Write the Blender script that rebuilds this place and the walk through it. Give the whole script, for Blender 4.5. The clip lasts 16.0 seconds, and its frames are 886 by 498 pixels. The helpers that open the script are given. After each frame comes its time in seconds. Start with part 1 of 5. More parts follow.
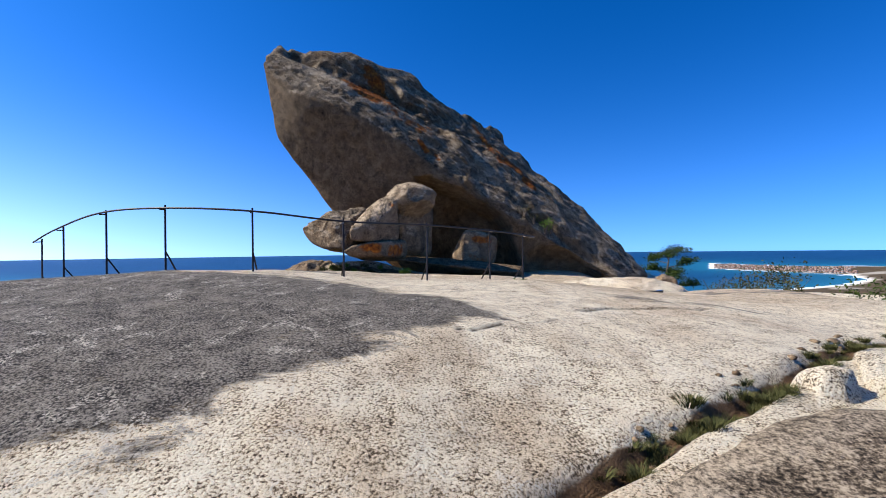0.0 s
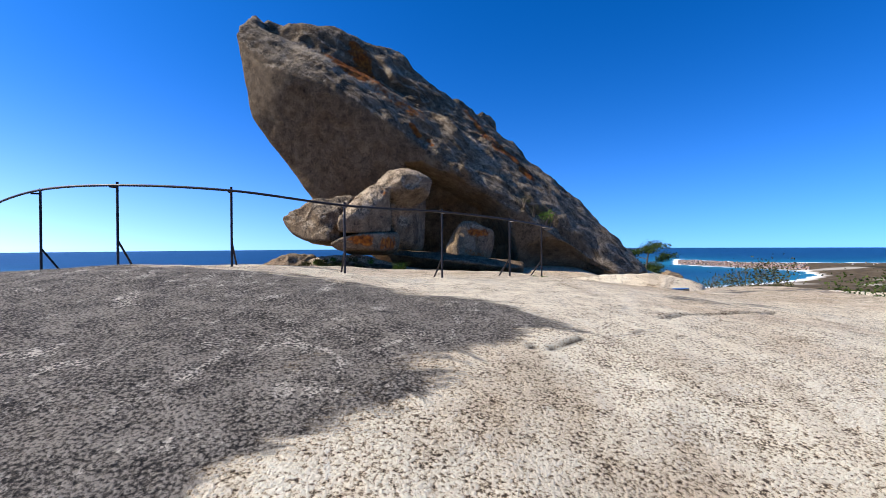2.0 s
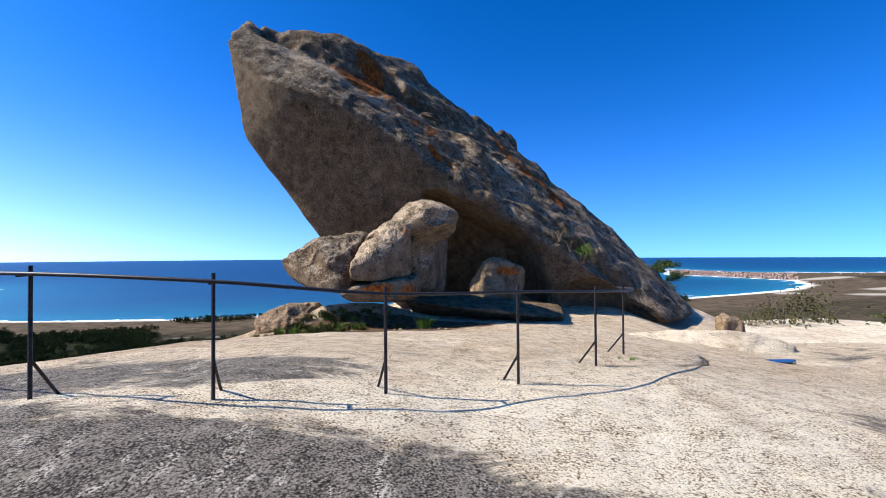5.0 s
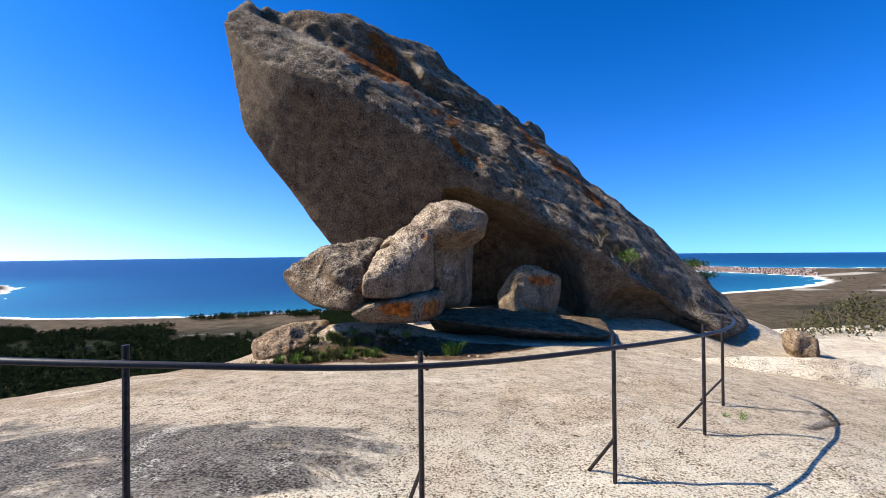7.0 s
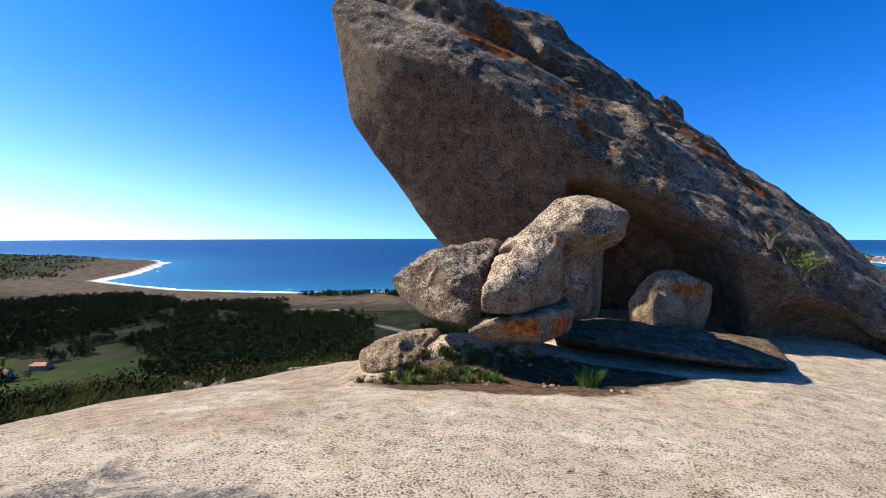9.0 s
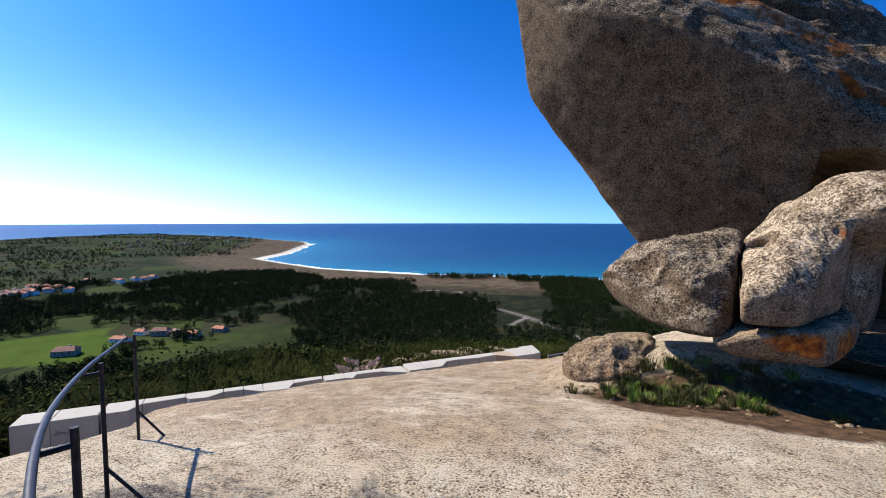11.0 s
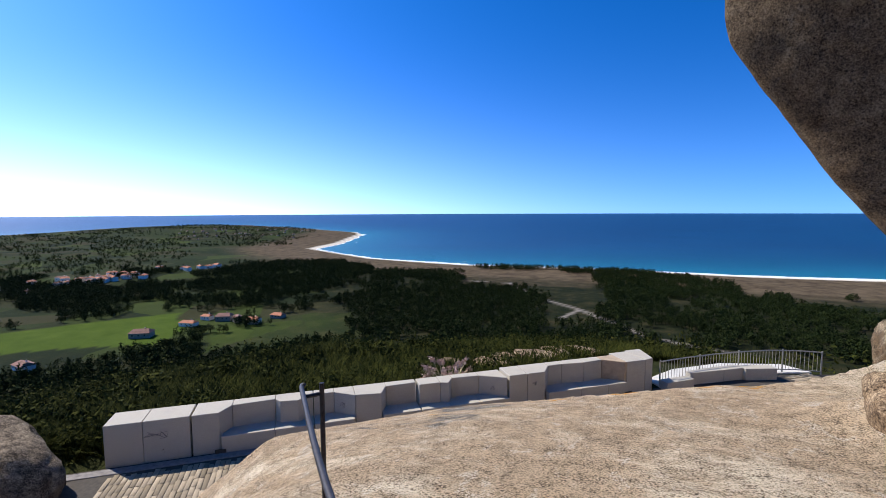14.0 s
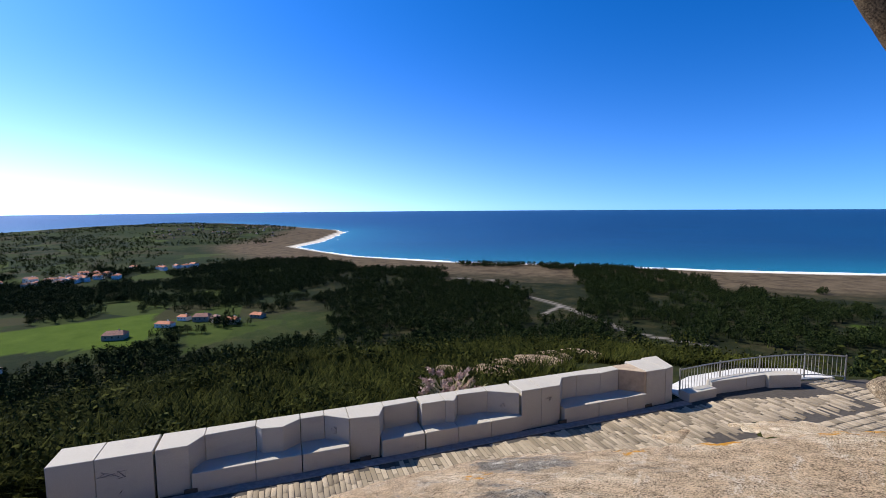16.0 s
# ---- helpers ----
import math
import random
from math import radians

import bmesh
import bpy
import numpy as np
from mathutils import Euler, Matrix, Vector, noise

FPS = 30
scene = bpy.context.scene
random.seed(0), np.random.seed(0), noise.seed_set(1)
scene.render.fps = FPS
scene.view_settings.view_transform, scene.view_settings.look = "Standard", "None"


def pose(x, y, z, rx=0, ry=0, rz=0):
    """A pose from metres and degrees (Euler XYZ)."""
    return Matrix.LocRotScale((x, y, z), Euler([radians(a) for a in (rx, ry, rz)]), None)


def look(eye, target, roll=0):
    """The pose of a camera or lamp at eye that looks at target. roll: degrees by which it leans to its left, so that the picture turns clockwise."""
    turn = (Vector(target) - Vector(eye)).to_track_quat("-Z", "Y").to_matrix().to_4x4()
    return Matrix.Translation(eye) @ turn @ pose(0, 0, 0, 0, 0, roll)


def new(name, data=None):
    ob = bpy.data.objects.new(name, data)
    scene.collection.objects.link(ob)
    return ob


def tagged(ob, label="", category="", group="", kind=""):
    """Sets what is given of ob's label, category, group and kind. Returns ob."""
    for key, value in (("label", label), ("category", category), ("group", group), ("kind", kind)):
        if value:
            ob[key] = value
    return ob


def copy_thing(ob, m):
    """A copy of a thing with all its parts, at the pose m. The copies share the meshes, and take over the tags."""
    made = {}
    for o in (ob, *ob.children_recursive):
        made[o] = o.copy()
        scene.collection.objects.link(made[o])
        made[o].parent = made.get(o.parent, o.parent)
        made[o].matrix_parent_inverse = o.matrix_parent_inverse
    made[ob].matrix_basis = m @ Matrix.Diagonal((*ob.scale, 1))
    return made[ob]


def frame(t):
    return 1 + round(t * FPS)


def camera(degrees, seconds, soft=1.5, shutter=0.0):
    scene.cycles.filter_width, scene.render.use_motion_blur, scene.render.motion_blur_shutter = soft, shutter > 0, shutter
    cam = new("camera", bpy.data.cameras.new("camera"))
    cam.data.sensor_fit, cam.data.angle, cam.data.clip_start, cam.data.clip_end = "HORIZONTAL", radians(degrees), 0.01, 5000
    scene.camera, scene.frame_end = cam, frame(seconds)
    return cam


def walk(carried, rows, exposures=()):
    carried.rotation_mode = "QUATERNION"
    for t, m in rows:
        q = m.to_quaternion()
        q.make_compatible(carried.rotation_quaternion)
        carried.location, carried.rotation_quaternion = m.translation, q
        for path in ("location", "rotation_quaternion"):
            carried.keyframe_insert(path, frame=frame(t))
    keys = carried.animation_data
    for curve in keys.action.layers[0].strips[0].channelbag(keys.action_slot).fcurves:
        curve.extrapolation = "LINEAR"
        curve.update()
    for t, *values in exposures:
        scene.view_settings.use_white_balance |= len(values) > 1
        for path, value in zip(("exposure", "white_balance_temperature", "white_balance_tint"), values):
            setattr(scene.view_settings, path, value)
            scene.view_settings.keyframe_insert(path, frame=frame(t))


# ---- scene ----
cam = camera(88, 16.0, soft=0.75)
PATH = [
    (0.0, pose(0.000, 0.000, 1.600, 90.20, 0.70, 0.01)),
    (0.5, pose(-0.240, 0.140, 1.645, 89.89, 0.55, -1.12)),
    (1.0, pose(-0.419, 0.352, 1.688, 89.77, 0.58, -2.12)),
    (1.5, pose(-0.480, 0.722, 1.641, 89.66, 0.40, -3.05)),
    (2.0, pose(-0.600, 1.132, 1.564, 89.55, 0.35, -3.46)),
    (2.5, pose(-0.849, 1.610, 1.884, 89.64, 0.59, -3.73)),
    (3.0, pose(-1.028, 1.859, 2.016, 90.04, 0.42, -3.96)),
    (3.5, pose(-1.170, 2.096, 2.146, 90.43, 0.26, -4.28)),
    (4.0, pose(-1.193, 2.375, 2.232, 90.73, 0.29, -4.48)),
    (6.5, pose(-1.395, 4.001, 2.475, 90.75, 0.57, -3.54)),
    (7.0, pose(-1.430, 4.365, 2.561, 90.36, 0.59, -2.93)),
    (7.5, pose(-1.513, 4.621, 2.644, 89.87, 0.58, -2.12)),
    (8.0, pose(-1.680, 4.913, 2.721, 89.49, 0.57, -0.51)),
    (8.5, pose(-1.787, 5.153, 2.827, 88.82, 0.27, 3.99)),
    (9.0, pose(-1.883, 5.412, 2.887, 88.30, 0.03, 8.80)),
    (9.5, pose(-2.063, 5.533, 2.893, 87.53, -0.10, 13.53)),
    (10.0, pose(-2.422, 5.625, 2.933, 86.92, 0.03, 17.98)),
    (11.3, pose(-3.430, 5.950, 2.942, 86.30, -0.02, 25.40)),
    (12.5, pose(-4.390, 6.327, 2.950, 86.00, -0.06, 29.85)),
    (13.0, pose(-4.810, 6.379, 2.925, 85.77, -0.21, 30.23)),
    (13.5, pose(-5.219, 6.418, 2.911, 85.67, 0.09, 30.27)),
    (14.0, pose(-5.579, 6.657, 2.849, 85.19, 0.23, 29.98)),
    (14.5, pose(-5.928, 7.013, 2.816, 84.93, 0.41, 29.30)),
    (15.0, pose(-6.336, 7.313, 2.751, 84.75, 0.46, 28.91)),
    (15.5, pose(-6.696, 7.576, 2.778, 84.67, 0.41, 28.50)),
    (16.0, pose(-6.996, 7.851, 2.806, 84.82, 0.41, 27.69)),
]
walk(cam, PATH, exposures=((0.0, 0.54), (3.0, 0.72), (7.0, 0.84), (9.5, 0.84), (12.5, 0.42), (16.0, 0.50)))

# ---- light ----
SUN_AZ, SUN_EL = -91.0, 43.5
scene.view_settings.exposure = 0.68
world = bpy.data.worlds.new("sky")
scene.world = world
world.use_nodes = True
wn = world.node_tree.nodes
sky = wn.new("ShaderNodeTexSky")
sky.sky_type = 'NISHITA'
sky.sun_disc = False
sky.sun_elevation, sky.sun_rotation = radians(SUN_EL), radians(SUN_AZ)
sky.altitude, sky.air_density, sky.dust_density, sky.ozone_density = 100, 0.75, 0.7, 4.0
wn["Background"].inputs["Strength"].default_value = 0.080
cool = wn.new("ShaderNodeMix")
cool.data_type, cool.blend_type = 'RGBA', 'MULTIPLY'
cool.inputs[0].default_value, cool.inputs[7].default_value = 1.0, (0.86, 0.92, 1.12, 1)
deep = wn.new("ShaderNodeHueSaturation")
deep.inputs["Saturation"].default_value = 1.02
clear = wn.new("ShaderNodeGamma")
clear.inputs["Gamma"].default_value = 1.3
azure = wn.new("ShaderNodeMix")
azure.data_type, azure.blend_type = 'RGBA', 'MULTIPLY'
azure.inputs[0].default_value, azure.inputs[7].default_value = 1.0, (0.52, 0.77, 0.98, 1)
world.node_tree.links.new(sky.outputs[0], cool.inputs[6])
world.node_tree.links.new(cool.outputs[2], clear.inputs["Color"])
world.node_tree.links.new(clear.outputs[0], azure.inputs[6])
split, join = wn.new("ShaderNodeSeparateColor"), wn.new("ShaderNodeCombineColor")
redder, less = wn.new("ShaderNodeMath"), wn.new("ShaderNodeMath")
redder.operation, less.operation = 'POWER', 'MULTIPLY'
redder.inputs[1].default_value, less.inputs[1].default_value = 1.42, 0.54
for a, b in ((azure.outputs[2], split.inputs[0]), (split.outputs[0], redder.inputs[0]), (redder.outputs[0], less.inputs[0]), (less.outputs[0], join.inputs[0]),
             (split.outputs[1], join.inputs[1]), (split.outputs[2], join.inputs[2]), (join.outputs[0], deep.inputs["Color"])):
    world.node_tree.links.new(a, b)
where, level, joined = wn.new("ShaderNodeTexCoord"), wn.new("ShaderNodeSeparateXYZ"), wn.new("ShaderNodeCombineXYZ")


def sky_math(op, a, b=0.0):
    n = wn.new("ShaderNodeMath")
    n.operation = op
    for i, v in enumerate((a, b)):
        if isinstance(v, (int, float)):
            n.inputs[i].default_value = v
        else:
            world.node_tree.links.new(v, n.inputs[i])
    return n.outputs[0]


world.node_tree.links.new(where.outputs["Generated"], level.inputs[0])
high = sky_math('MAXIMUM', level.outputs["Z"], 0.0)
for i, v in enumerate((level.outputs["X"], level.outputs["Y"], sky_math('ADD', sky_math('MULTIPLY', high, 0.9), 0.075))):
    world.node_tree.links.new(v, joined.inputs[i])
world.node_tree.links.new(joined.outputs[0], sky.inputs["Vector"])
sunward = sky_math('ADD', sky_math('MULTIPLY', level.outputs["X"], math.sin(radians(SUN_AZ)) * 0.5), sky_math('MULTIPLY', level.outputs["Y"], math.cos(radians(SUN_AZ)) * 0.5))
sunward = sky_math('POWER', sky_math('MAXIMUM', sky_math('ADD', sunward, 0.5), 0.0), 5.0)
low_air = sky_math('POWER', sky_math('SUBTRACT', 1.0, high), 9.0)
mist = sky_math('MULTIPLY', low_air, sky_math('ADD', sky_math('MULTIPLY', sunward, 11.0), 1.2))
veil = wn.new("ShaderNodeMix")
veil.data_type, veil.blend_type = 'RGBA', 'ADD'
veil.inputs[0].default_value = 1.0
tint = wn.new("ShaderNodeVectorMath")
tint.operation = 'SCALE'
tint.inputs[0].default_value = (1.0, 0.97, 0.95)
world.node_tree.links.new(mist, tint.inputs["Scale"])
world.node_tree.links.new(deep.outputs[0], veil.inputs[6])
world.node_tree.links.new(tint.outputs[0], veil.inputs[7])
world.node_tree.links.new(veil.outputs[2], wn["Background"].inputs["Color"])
sun = new("sun", bpy.data.lights.new("sun", "SUN"))
sun.data.energy, sun.data.angle, sun.data.color = 5.0, radians(0.5), (1.0, 0.95, 0.87)
sx, sy = math.sin(radians(SUN_AZ)), math.cos(radians(SUN_AZ))
sun.matrix_world = look((60 * sx, 60 * sy, 60 * math.tan(radians(SUN_EL))), (0, 0, 0))


# ---- materials ----
class Mat:
    """Small builder for node materials in world space."""

    def __init__(self, name, rough=0.85, metal=0.0, spec=0.35):
        self.m = bpy.data.materials.new(name)
        self.m.use_nodes = True
        self.t = self.m.node_tree
        self.b = self.t.nodes["Principled BSDF"]
        self.b.inputs["Roughness"].default_value = rough
        self.b.inputs["Metallic"].default_value = metal
        self.b.inputs["Specular IOR Level"].default_value = spec
        geo = self.t.nodes.new("ShaderNodeNewGeometry")
        self.pos = geo.outputs["Position"]
        self.island = geo.outputs["Random Per Island"]

    def link(self, a, b):
        self.t.links.new(a, b)

    def noise(self, scale, detail=4, rough=0.55, stretch=None, distort=0.0):
        n = self.t.nodes.new("ShaderNodeTexNoise")
        n.inputs["Scale"].default_value, n.inputs["Detail"].default_value = scale, detail
        n.inputs["Roughness"].default_value, n.inputs["Distortion"].default_value = rough, distort
        src = self.pos
        if stretch:
            v = self.t.nodes.new("ShaderNodeVectorMath")
            v.operation = 'MULTIPLY'
            v.inputs[1].default_value = stretch
            self.link(src, v.inputs[0])
            src = v.outputs[0]
        self.link(src, n.inputs["Vector"])
        return n.outputs["Fac"]

    def voronoi(self, scale, out="Distance"):
        n = self.t.nodes.new("ShaderNodeTexVoronoi")
        n.inputs["Scale"].default_value = scale
        self.link(self.pos, n.inputs["Vector"])
        return n.outputs[out]

    def ramp(self, fac, stops):
        n = self.t.nodes.new("ShaderNodeValToRGB")
        e = n.color_ramp.elements
        for i, (p, c) in enumerate(stops):
            el = e[i] if i < 2 else e.new(p)
            el.position = p
            el.color = (*c, 1) if len(c) == 3 else c
        self.link(fac, n.inputs["Fac"])
        return n.outputs["Color"]

    def step(self, fac, lo, hi):
        n = self.t.nodes.new("ShaderNodeMapRange")
        n.interpolation_type = 'SMOOTHSTEP'
        n.inputs["From Min"].default_value, n.inputs["From Max"].default_value = lo, hi
        self.link(fac, n.inputs["Value"])
        return n.outputs["Result"]

    def math(self, op, a, b):
        n = self.t.nodes.new("ShaderNodeMath")
        n.operation = op
        for i, v in enumerate((a, b)):
            if isinstance(v, (int, float)):
                n.inputs[i].default_value = v
            else:
                self.link(v, n.inputs[i])
        return n.outputs[0]

    def mix(self, fac, a, b, blend='MIX'):
        n = self.t.nodes.new("ShaderNodeMix")
        n.data_type, n.blend_type = 'RGBA', blend
        for key, v in ((0, fac), (6, a), (7, b)):
            if isinstance(v, (int, float)):
                n.inputs[key].default_value = v
            elif isinstance(v, tuple):
                n.inputs[key].default_value = (*v, 1)
            else:
                self.link(v, n.inputs[key])
        return n.outputs[2]

    def attr(self, name):
        n = self.t.nodes.new("ShaderNodeAttribute")
        n.attribute_name = name
        return n.outputs["Fac"]

    def normal_up(self):
        g = self.t.nodes.new("ShaderNodeNewGeometry")
        sp = self.t.nodes.new("ShaderNodeSeparateXYZ")
        self.link(g.outputs["Normal"], sp.inputs[0])
        return sp.outputs["Z"]

    def obj_random(self):
        return self.t.nodes.new("ShaderNodeObjectInfo").outputs["Random"]

    def color(self, c):
        if isinstance(c, tuple):
            self.b.inputs["Base Color"].default_value = (*c, 1)
        else:
            self.link(c, self.b.inputs["Base Color"])
        return self

    def bump(self, fac, dist, strength=1.0):
        n = self.t.nodes.new("ShaderNodeBump")
        n.inputs["Distance"].default_value, n.inputs["Strength"].default_value = dist, strength
        self.link(fac, n.inputs["Height"])
        if self.b.inputs["Normal"].is_linked:
            self.link(self.b.inputs["Normal"].links[0].from_socket, n.inputs["Normal"])
        self.link(n.outputs[0], self.b.inputs["Normal"])
        return self


def granite_dome():
    k = Mat("granite_ground", 0.9, spec=0.2)
    fine, mid = k.noise(62, 3, 0.8), k.noise(5, 8, 0.75)
    grain = k.math('ADD', k.math('MULTIPLY', fine, 0.66), k.math('MULTIPLY', mid, 0.34))
    nodule = k.math('SUBTRACT', 1.0, k.voronoi(58))
    grain = k.math('ADD', k.math('MULTIPLY', grain, 0.86), k.math('MULTIPLY', nodule, 0.145))
    pale = k.ramp(grain, [(0.395, (0.055, 0.040, 0.026)), (0.445, (0.42, 0.33, 0.225)), (0.48, (0.88, 0.76, 0.59)), (0.53, (1.0, 0.95, 0.83))])
    warm = k.step(k.noise(0.55, 4), 0.50, 0.72)
    pale = k.mix(k.math('MULTIPLY', warm, 0.5), pale, k.ramp(grain, [(0.42, (0.13, 0.07, 0.035)), (0.56, (0.80, 0.57, 0.35))]))
    dull = k.step(k.noise(0.8, 8, 0.7, (1, 0.55, 1)), 0.50, 0.66)
    dull = k.math('MAXIMUM', k.math('MULTIPLY', dull, 0.5), k.math('MULTIPLY', k.attr("tan"), k.step(k.noise(0.7, 8, 0.7, (1, 2.2, 1)), 0.25, 0.52)))
    pale = k.mix(dull, pale, k.ramp(grain, [(0.41, (0.07, 0.048, 0.03)), (0.55, (0.66, 0.49, 0.33))]))
    dark = k.ramp(grain, [(0.41, (0.018, 0.016, 0.014)), (0.48, (0.12, 0.108, 0.097)), (0.55, (0.36, 0.33, 0.30))])
    edge = k.math('ADD', k.attr("crust"), k.math('MULTIPLY', k.math('SUBTRACT', k.noise(1.3, 9, 0.75, (1, 1.5, 1), 0.6), 0.5), 2.3))
    edge = k.math('ADD', edge, k.math('MULTIPLY', k.math('SUBTRACT', grain, 0.5), 1.1))
    col = k.mix(k.step(edge, 0.38, 0.62), pale, dark)
    chalk = k.math('MULTIPLY', k.step(k.noise(2.4, 10, 0.8, (1.6, 0.8, 1), 1.0), 0.53, 0.62), k.step(grain, 0.47, 0.54))
    col = k.mix(k.math('MULTIPLY', chalk, 0.85), col, (0.80, 0.76, 0.70))
    soil = k.ramp(k.noise(9, 6), [(0.3, (0.05, 0.032, 0.02)), (0.7, (0.24, 0.145, 0.082))])
    se = k.math('ADD', k.attr("soil"), k.math('MULTIPLY', k.math('SUBTRACT', k.noise(5, 6), 0.5), 0.8))
    col = k.mix(k.step(se, 0.4, 0.65), col, soil)
    gold = k.math('ADD', k.attr("lichen"), k.math('MULTIPLY', k.math('SUBTRACT', k.noise(6, 6, 0.7), 0.5), 1.6))
    col = k.mix(k.step(gold, 0.6, 0.75), col, (0.62, 0.30, 0.03))
    col = k.mix(k.attr("crack"), col, (0.03, 0.024, 0.018))
    k.color(k.mix(1.0, col, (1.0, 0.935, 0.81), 'MULTIPLY'))
    k.bump(k.noise(2.2, 8, 0.65), 0.12)
    return k.bump(mid, 0.09).bump(nodule, 0.012).bump(fine, 0.018).m


def granite_boulder(name, shade, relief=1.0):
    k = Mat(name, 0.92, spec=0.12)
    fine, mid = k.noise(38, 4, 0.8), k.noise(4, 8, 0.75)
    grain = k.math('ADD', k.math('MULTIPLY', fine, 0.62), k.math('MULTIPLY', mid, 0.38))
    big = k.noise(0.8, 7, 0.65)
    base = k.ramp(grain, [(0.40, (0.035, 0.026, 0.018)), (0.47, (0.20, 0.16, 0.12)), (0.53, (0.32, 0.265, 0.20)), (0.60, (0.52, 0.44, 0.34))])
    base = k.mix(k.math('MULTIPLY', k.step(big, 0.42, 0.66), 0.6), base, k.ramp(grain, [(0.40, (0.035, 0.022, 0.013)), (0.50, (0.19, 0.13, 0.08)), (0.60, (0.40, 0.28, 0.17))]))
    stain = k.step(k.noise(1.6, 8, 0.7, (1.5, 1.0, 0.45), 0.5), 0.54, 0.68)
    base = k.mix(k.math('MULTIPLY', stain, 0.55), base, k.ramp(grain, [(0.42, (0.02, 0.016, 0.012)), (0.58, (0.15, 0.115, 0.085))]))
    pit = k.math('SUBTRACT', 1.0, k.step(k.voronoi(15), 0.10, 0.30))
    pit = k.math('MULTIPLY', pit, k.step(k.noise(2.0, 5, 0.6), 0.42, 0.60))
    base = k.mix(k.math('MULTIPLY', pit, 0.7), base, (0.030, 0.022, 0.015))
    # pale crust: lichen, plus sunlight painted into the up-facing tops
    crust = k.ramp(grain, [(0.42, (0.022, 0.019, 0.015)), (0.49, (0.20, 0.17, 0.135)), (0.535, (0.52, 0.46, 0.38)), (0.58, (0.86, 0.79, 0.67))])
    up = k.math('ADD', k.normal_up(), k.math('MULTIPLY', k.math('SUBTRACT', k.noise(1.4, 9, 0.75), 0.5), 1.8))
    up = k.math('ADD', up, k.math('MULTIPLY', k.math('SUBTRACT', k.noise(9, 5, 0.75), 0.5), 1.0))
    col = k.mix(k.math('MULTIPLY', k.step(up, 0.10, 0.45), k.attr("aged_lit")), base, crust)
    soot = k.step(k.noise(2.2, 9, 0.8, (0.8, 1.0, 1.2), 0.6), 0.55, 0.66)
    soot = k.math('MULTIPLY', k.math('MULTIPLY', soot, k.attr("aged_lit")), k.step(k.normal_up(), 0.0, 0.35))
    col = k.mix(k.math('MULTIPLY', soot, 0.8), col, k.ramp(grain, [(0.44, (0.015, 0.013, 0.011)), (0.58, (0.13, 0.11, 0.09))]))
    # pale seams, with grazing sunlight on the slope put into their colour
    se = k.math('ADD', k.attr("streak"), k.math('MULTIPLY', k.math('SUBTRACT', k.noise(2.6, 9, 0.8, (0.6, 1, 1.4), 0.8), 0.5), 2.0))
    col = k.mix(k.math('MULTIPLY', k.step(se, 0.42, 0.7), 0.75), col, k.ramp(grain, [(0.42, (0.12, 0.105, 0.088)), (0.56, (0.86, 0.79, 0.68))]))
    orange = k.ramp(k.noise(11, 6, 0.7), [(0.34, (0.075, 0.030, 0.012)), (0.50, (0.36, 0.105, 0.014)), (0.66, (0.72, 0.27, 0.035))])
    oe = k.math('ADD', k.attr("lichen"), k.math('MULTIPLY', k.math('SUBTRACT', k.noise(3.2, 9, 0.8), 0.5), 2.2))
    col = k.mix(k.math('MULTIPLY', k.step(oe, 0.45, 0.75), 0.92), col, orange)
    col = k.mix(1.0, col, (shade * 1.10, shade * 0.945, shade * 0.75), 'MULTIPLY')
    k.color(col)
    k.bump(k.noise(1.1, 6, 0.6, (0.7, 1, 1.3), 0.6), 0.06 * relief).bump(mid, 0.07 * relief)
    return k.bump(pit, -0.03 * relief).bump(fine, 0.022 * relief).m


def plain(name, c, rough=0.6, metal=0.0, var=0.25, scale=8, dist=0.0):
    k = Mat(name, rough, metal)
    lo = tuple(v * (1 - var) for v in c)
    hi = tuple(min(1, v * (1 + var)) for v in c)
    n = k.noise(scale, 6)
    k.color(k.ramp(n, [(0.3, lo), (0.7, hi)]))
    if dist:
        k.bump(n, dist)
    return k.m


def leafy(name, a, b, rough=0.9):
    k = Mat(name, rough, spec=0.03)
    k.color(k.ramp(k.island, [(0.0, a), (1.0, b)]))
    return k.m


# one granite in three tones: darkened for rock in shade, lifted where sunlit
GRANITE, BOULDER, LITROCK = granite_dome(), granite_boulder("granite_boulder", 0.53), granite_boulder("sunlit_granite_stone", 0.80, 0.45)
GREYSHADEROCK = granite_boulder("grey_and_shaded_granite_stone", 0.54, 0.6)
IRON = plain("dark_iron", (0.035, 0.028, 0.026), 0.5, 0.7, 0.5, 40, 0.002)
RAIL = plain("worn_rail_iron", (0.040, 0.033, 0.030), 0.5, 0.35, 0.3, 30, 0.001)
STEEL = plain("galvanised_steel", (0.30, 0.28, 0.25), 0.5, 0.5, 0.15, 20)
FOREST = leafy("forest_leaves", (0.006, 0.011, 0.004), (0.034, 0.046, 0.013))
PINE = leafy("pine_needles", (0.016, 0.032, 0.008), (0.075, 0.10, 0.024))
SCRUB = leafy("scrub_leaves", (0.006, 0.011, 0.003), (0.062, 0.064, 0.012))
DRYBUSH = leafy("dry_bush_leaves", (0.025, 0.030, 0.012), (0.11, 0.095, 0.04))
DRYGRASS = leafy("dark_dry_grass", (0.03, 0.035, 0.012), (0.12, 0.11, 0.04))
GRASS = leafy("grass_blades", (0.05, 0.09, 0.015), (0.16, 0.24, 0.04))
STRAW = leafy("straw_blades", (0.30, 0.24, 0.12), (0.60, 0.50, 0.30))
PLUME = leafy("pampas_plume", (0.34, 0.21, 0.17), (0.62, 0.46, 0.38))
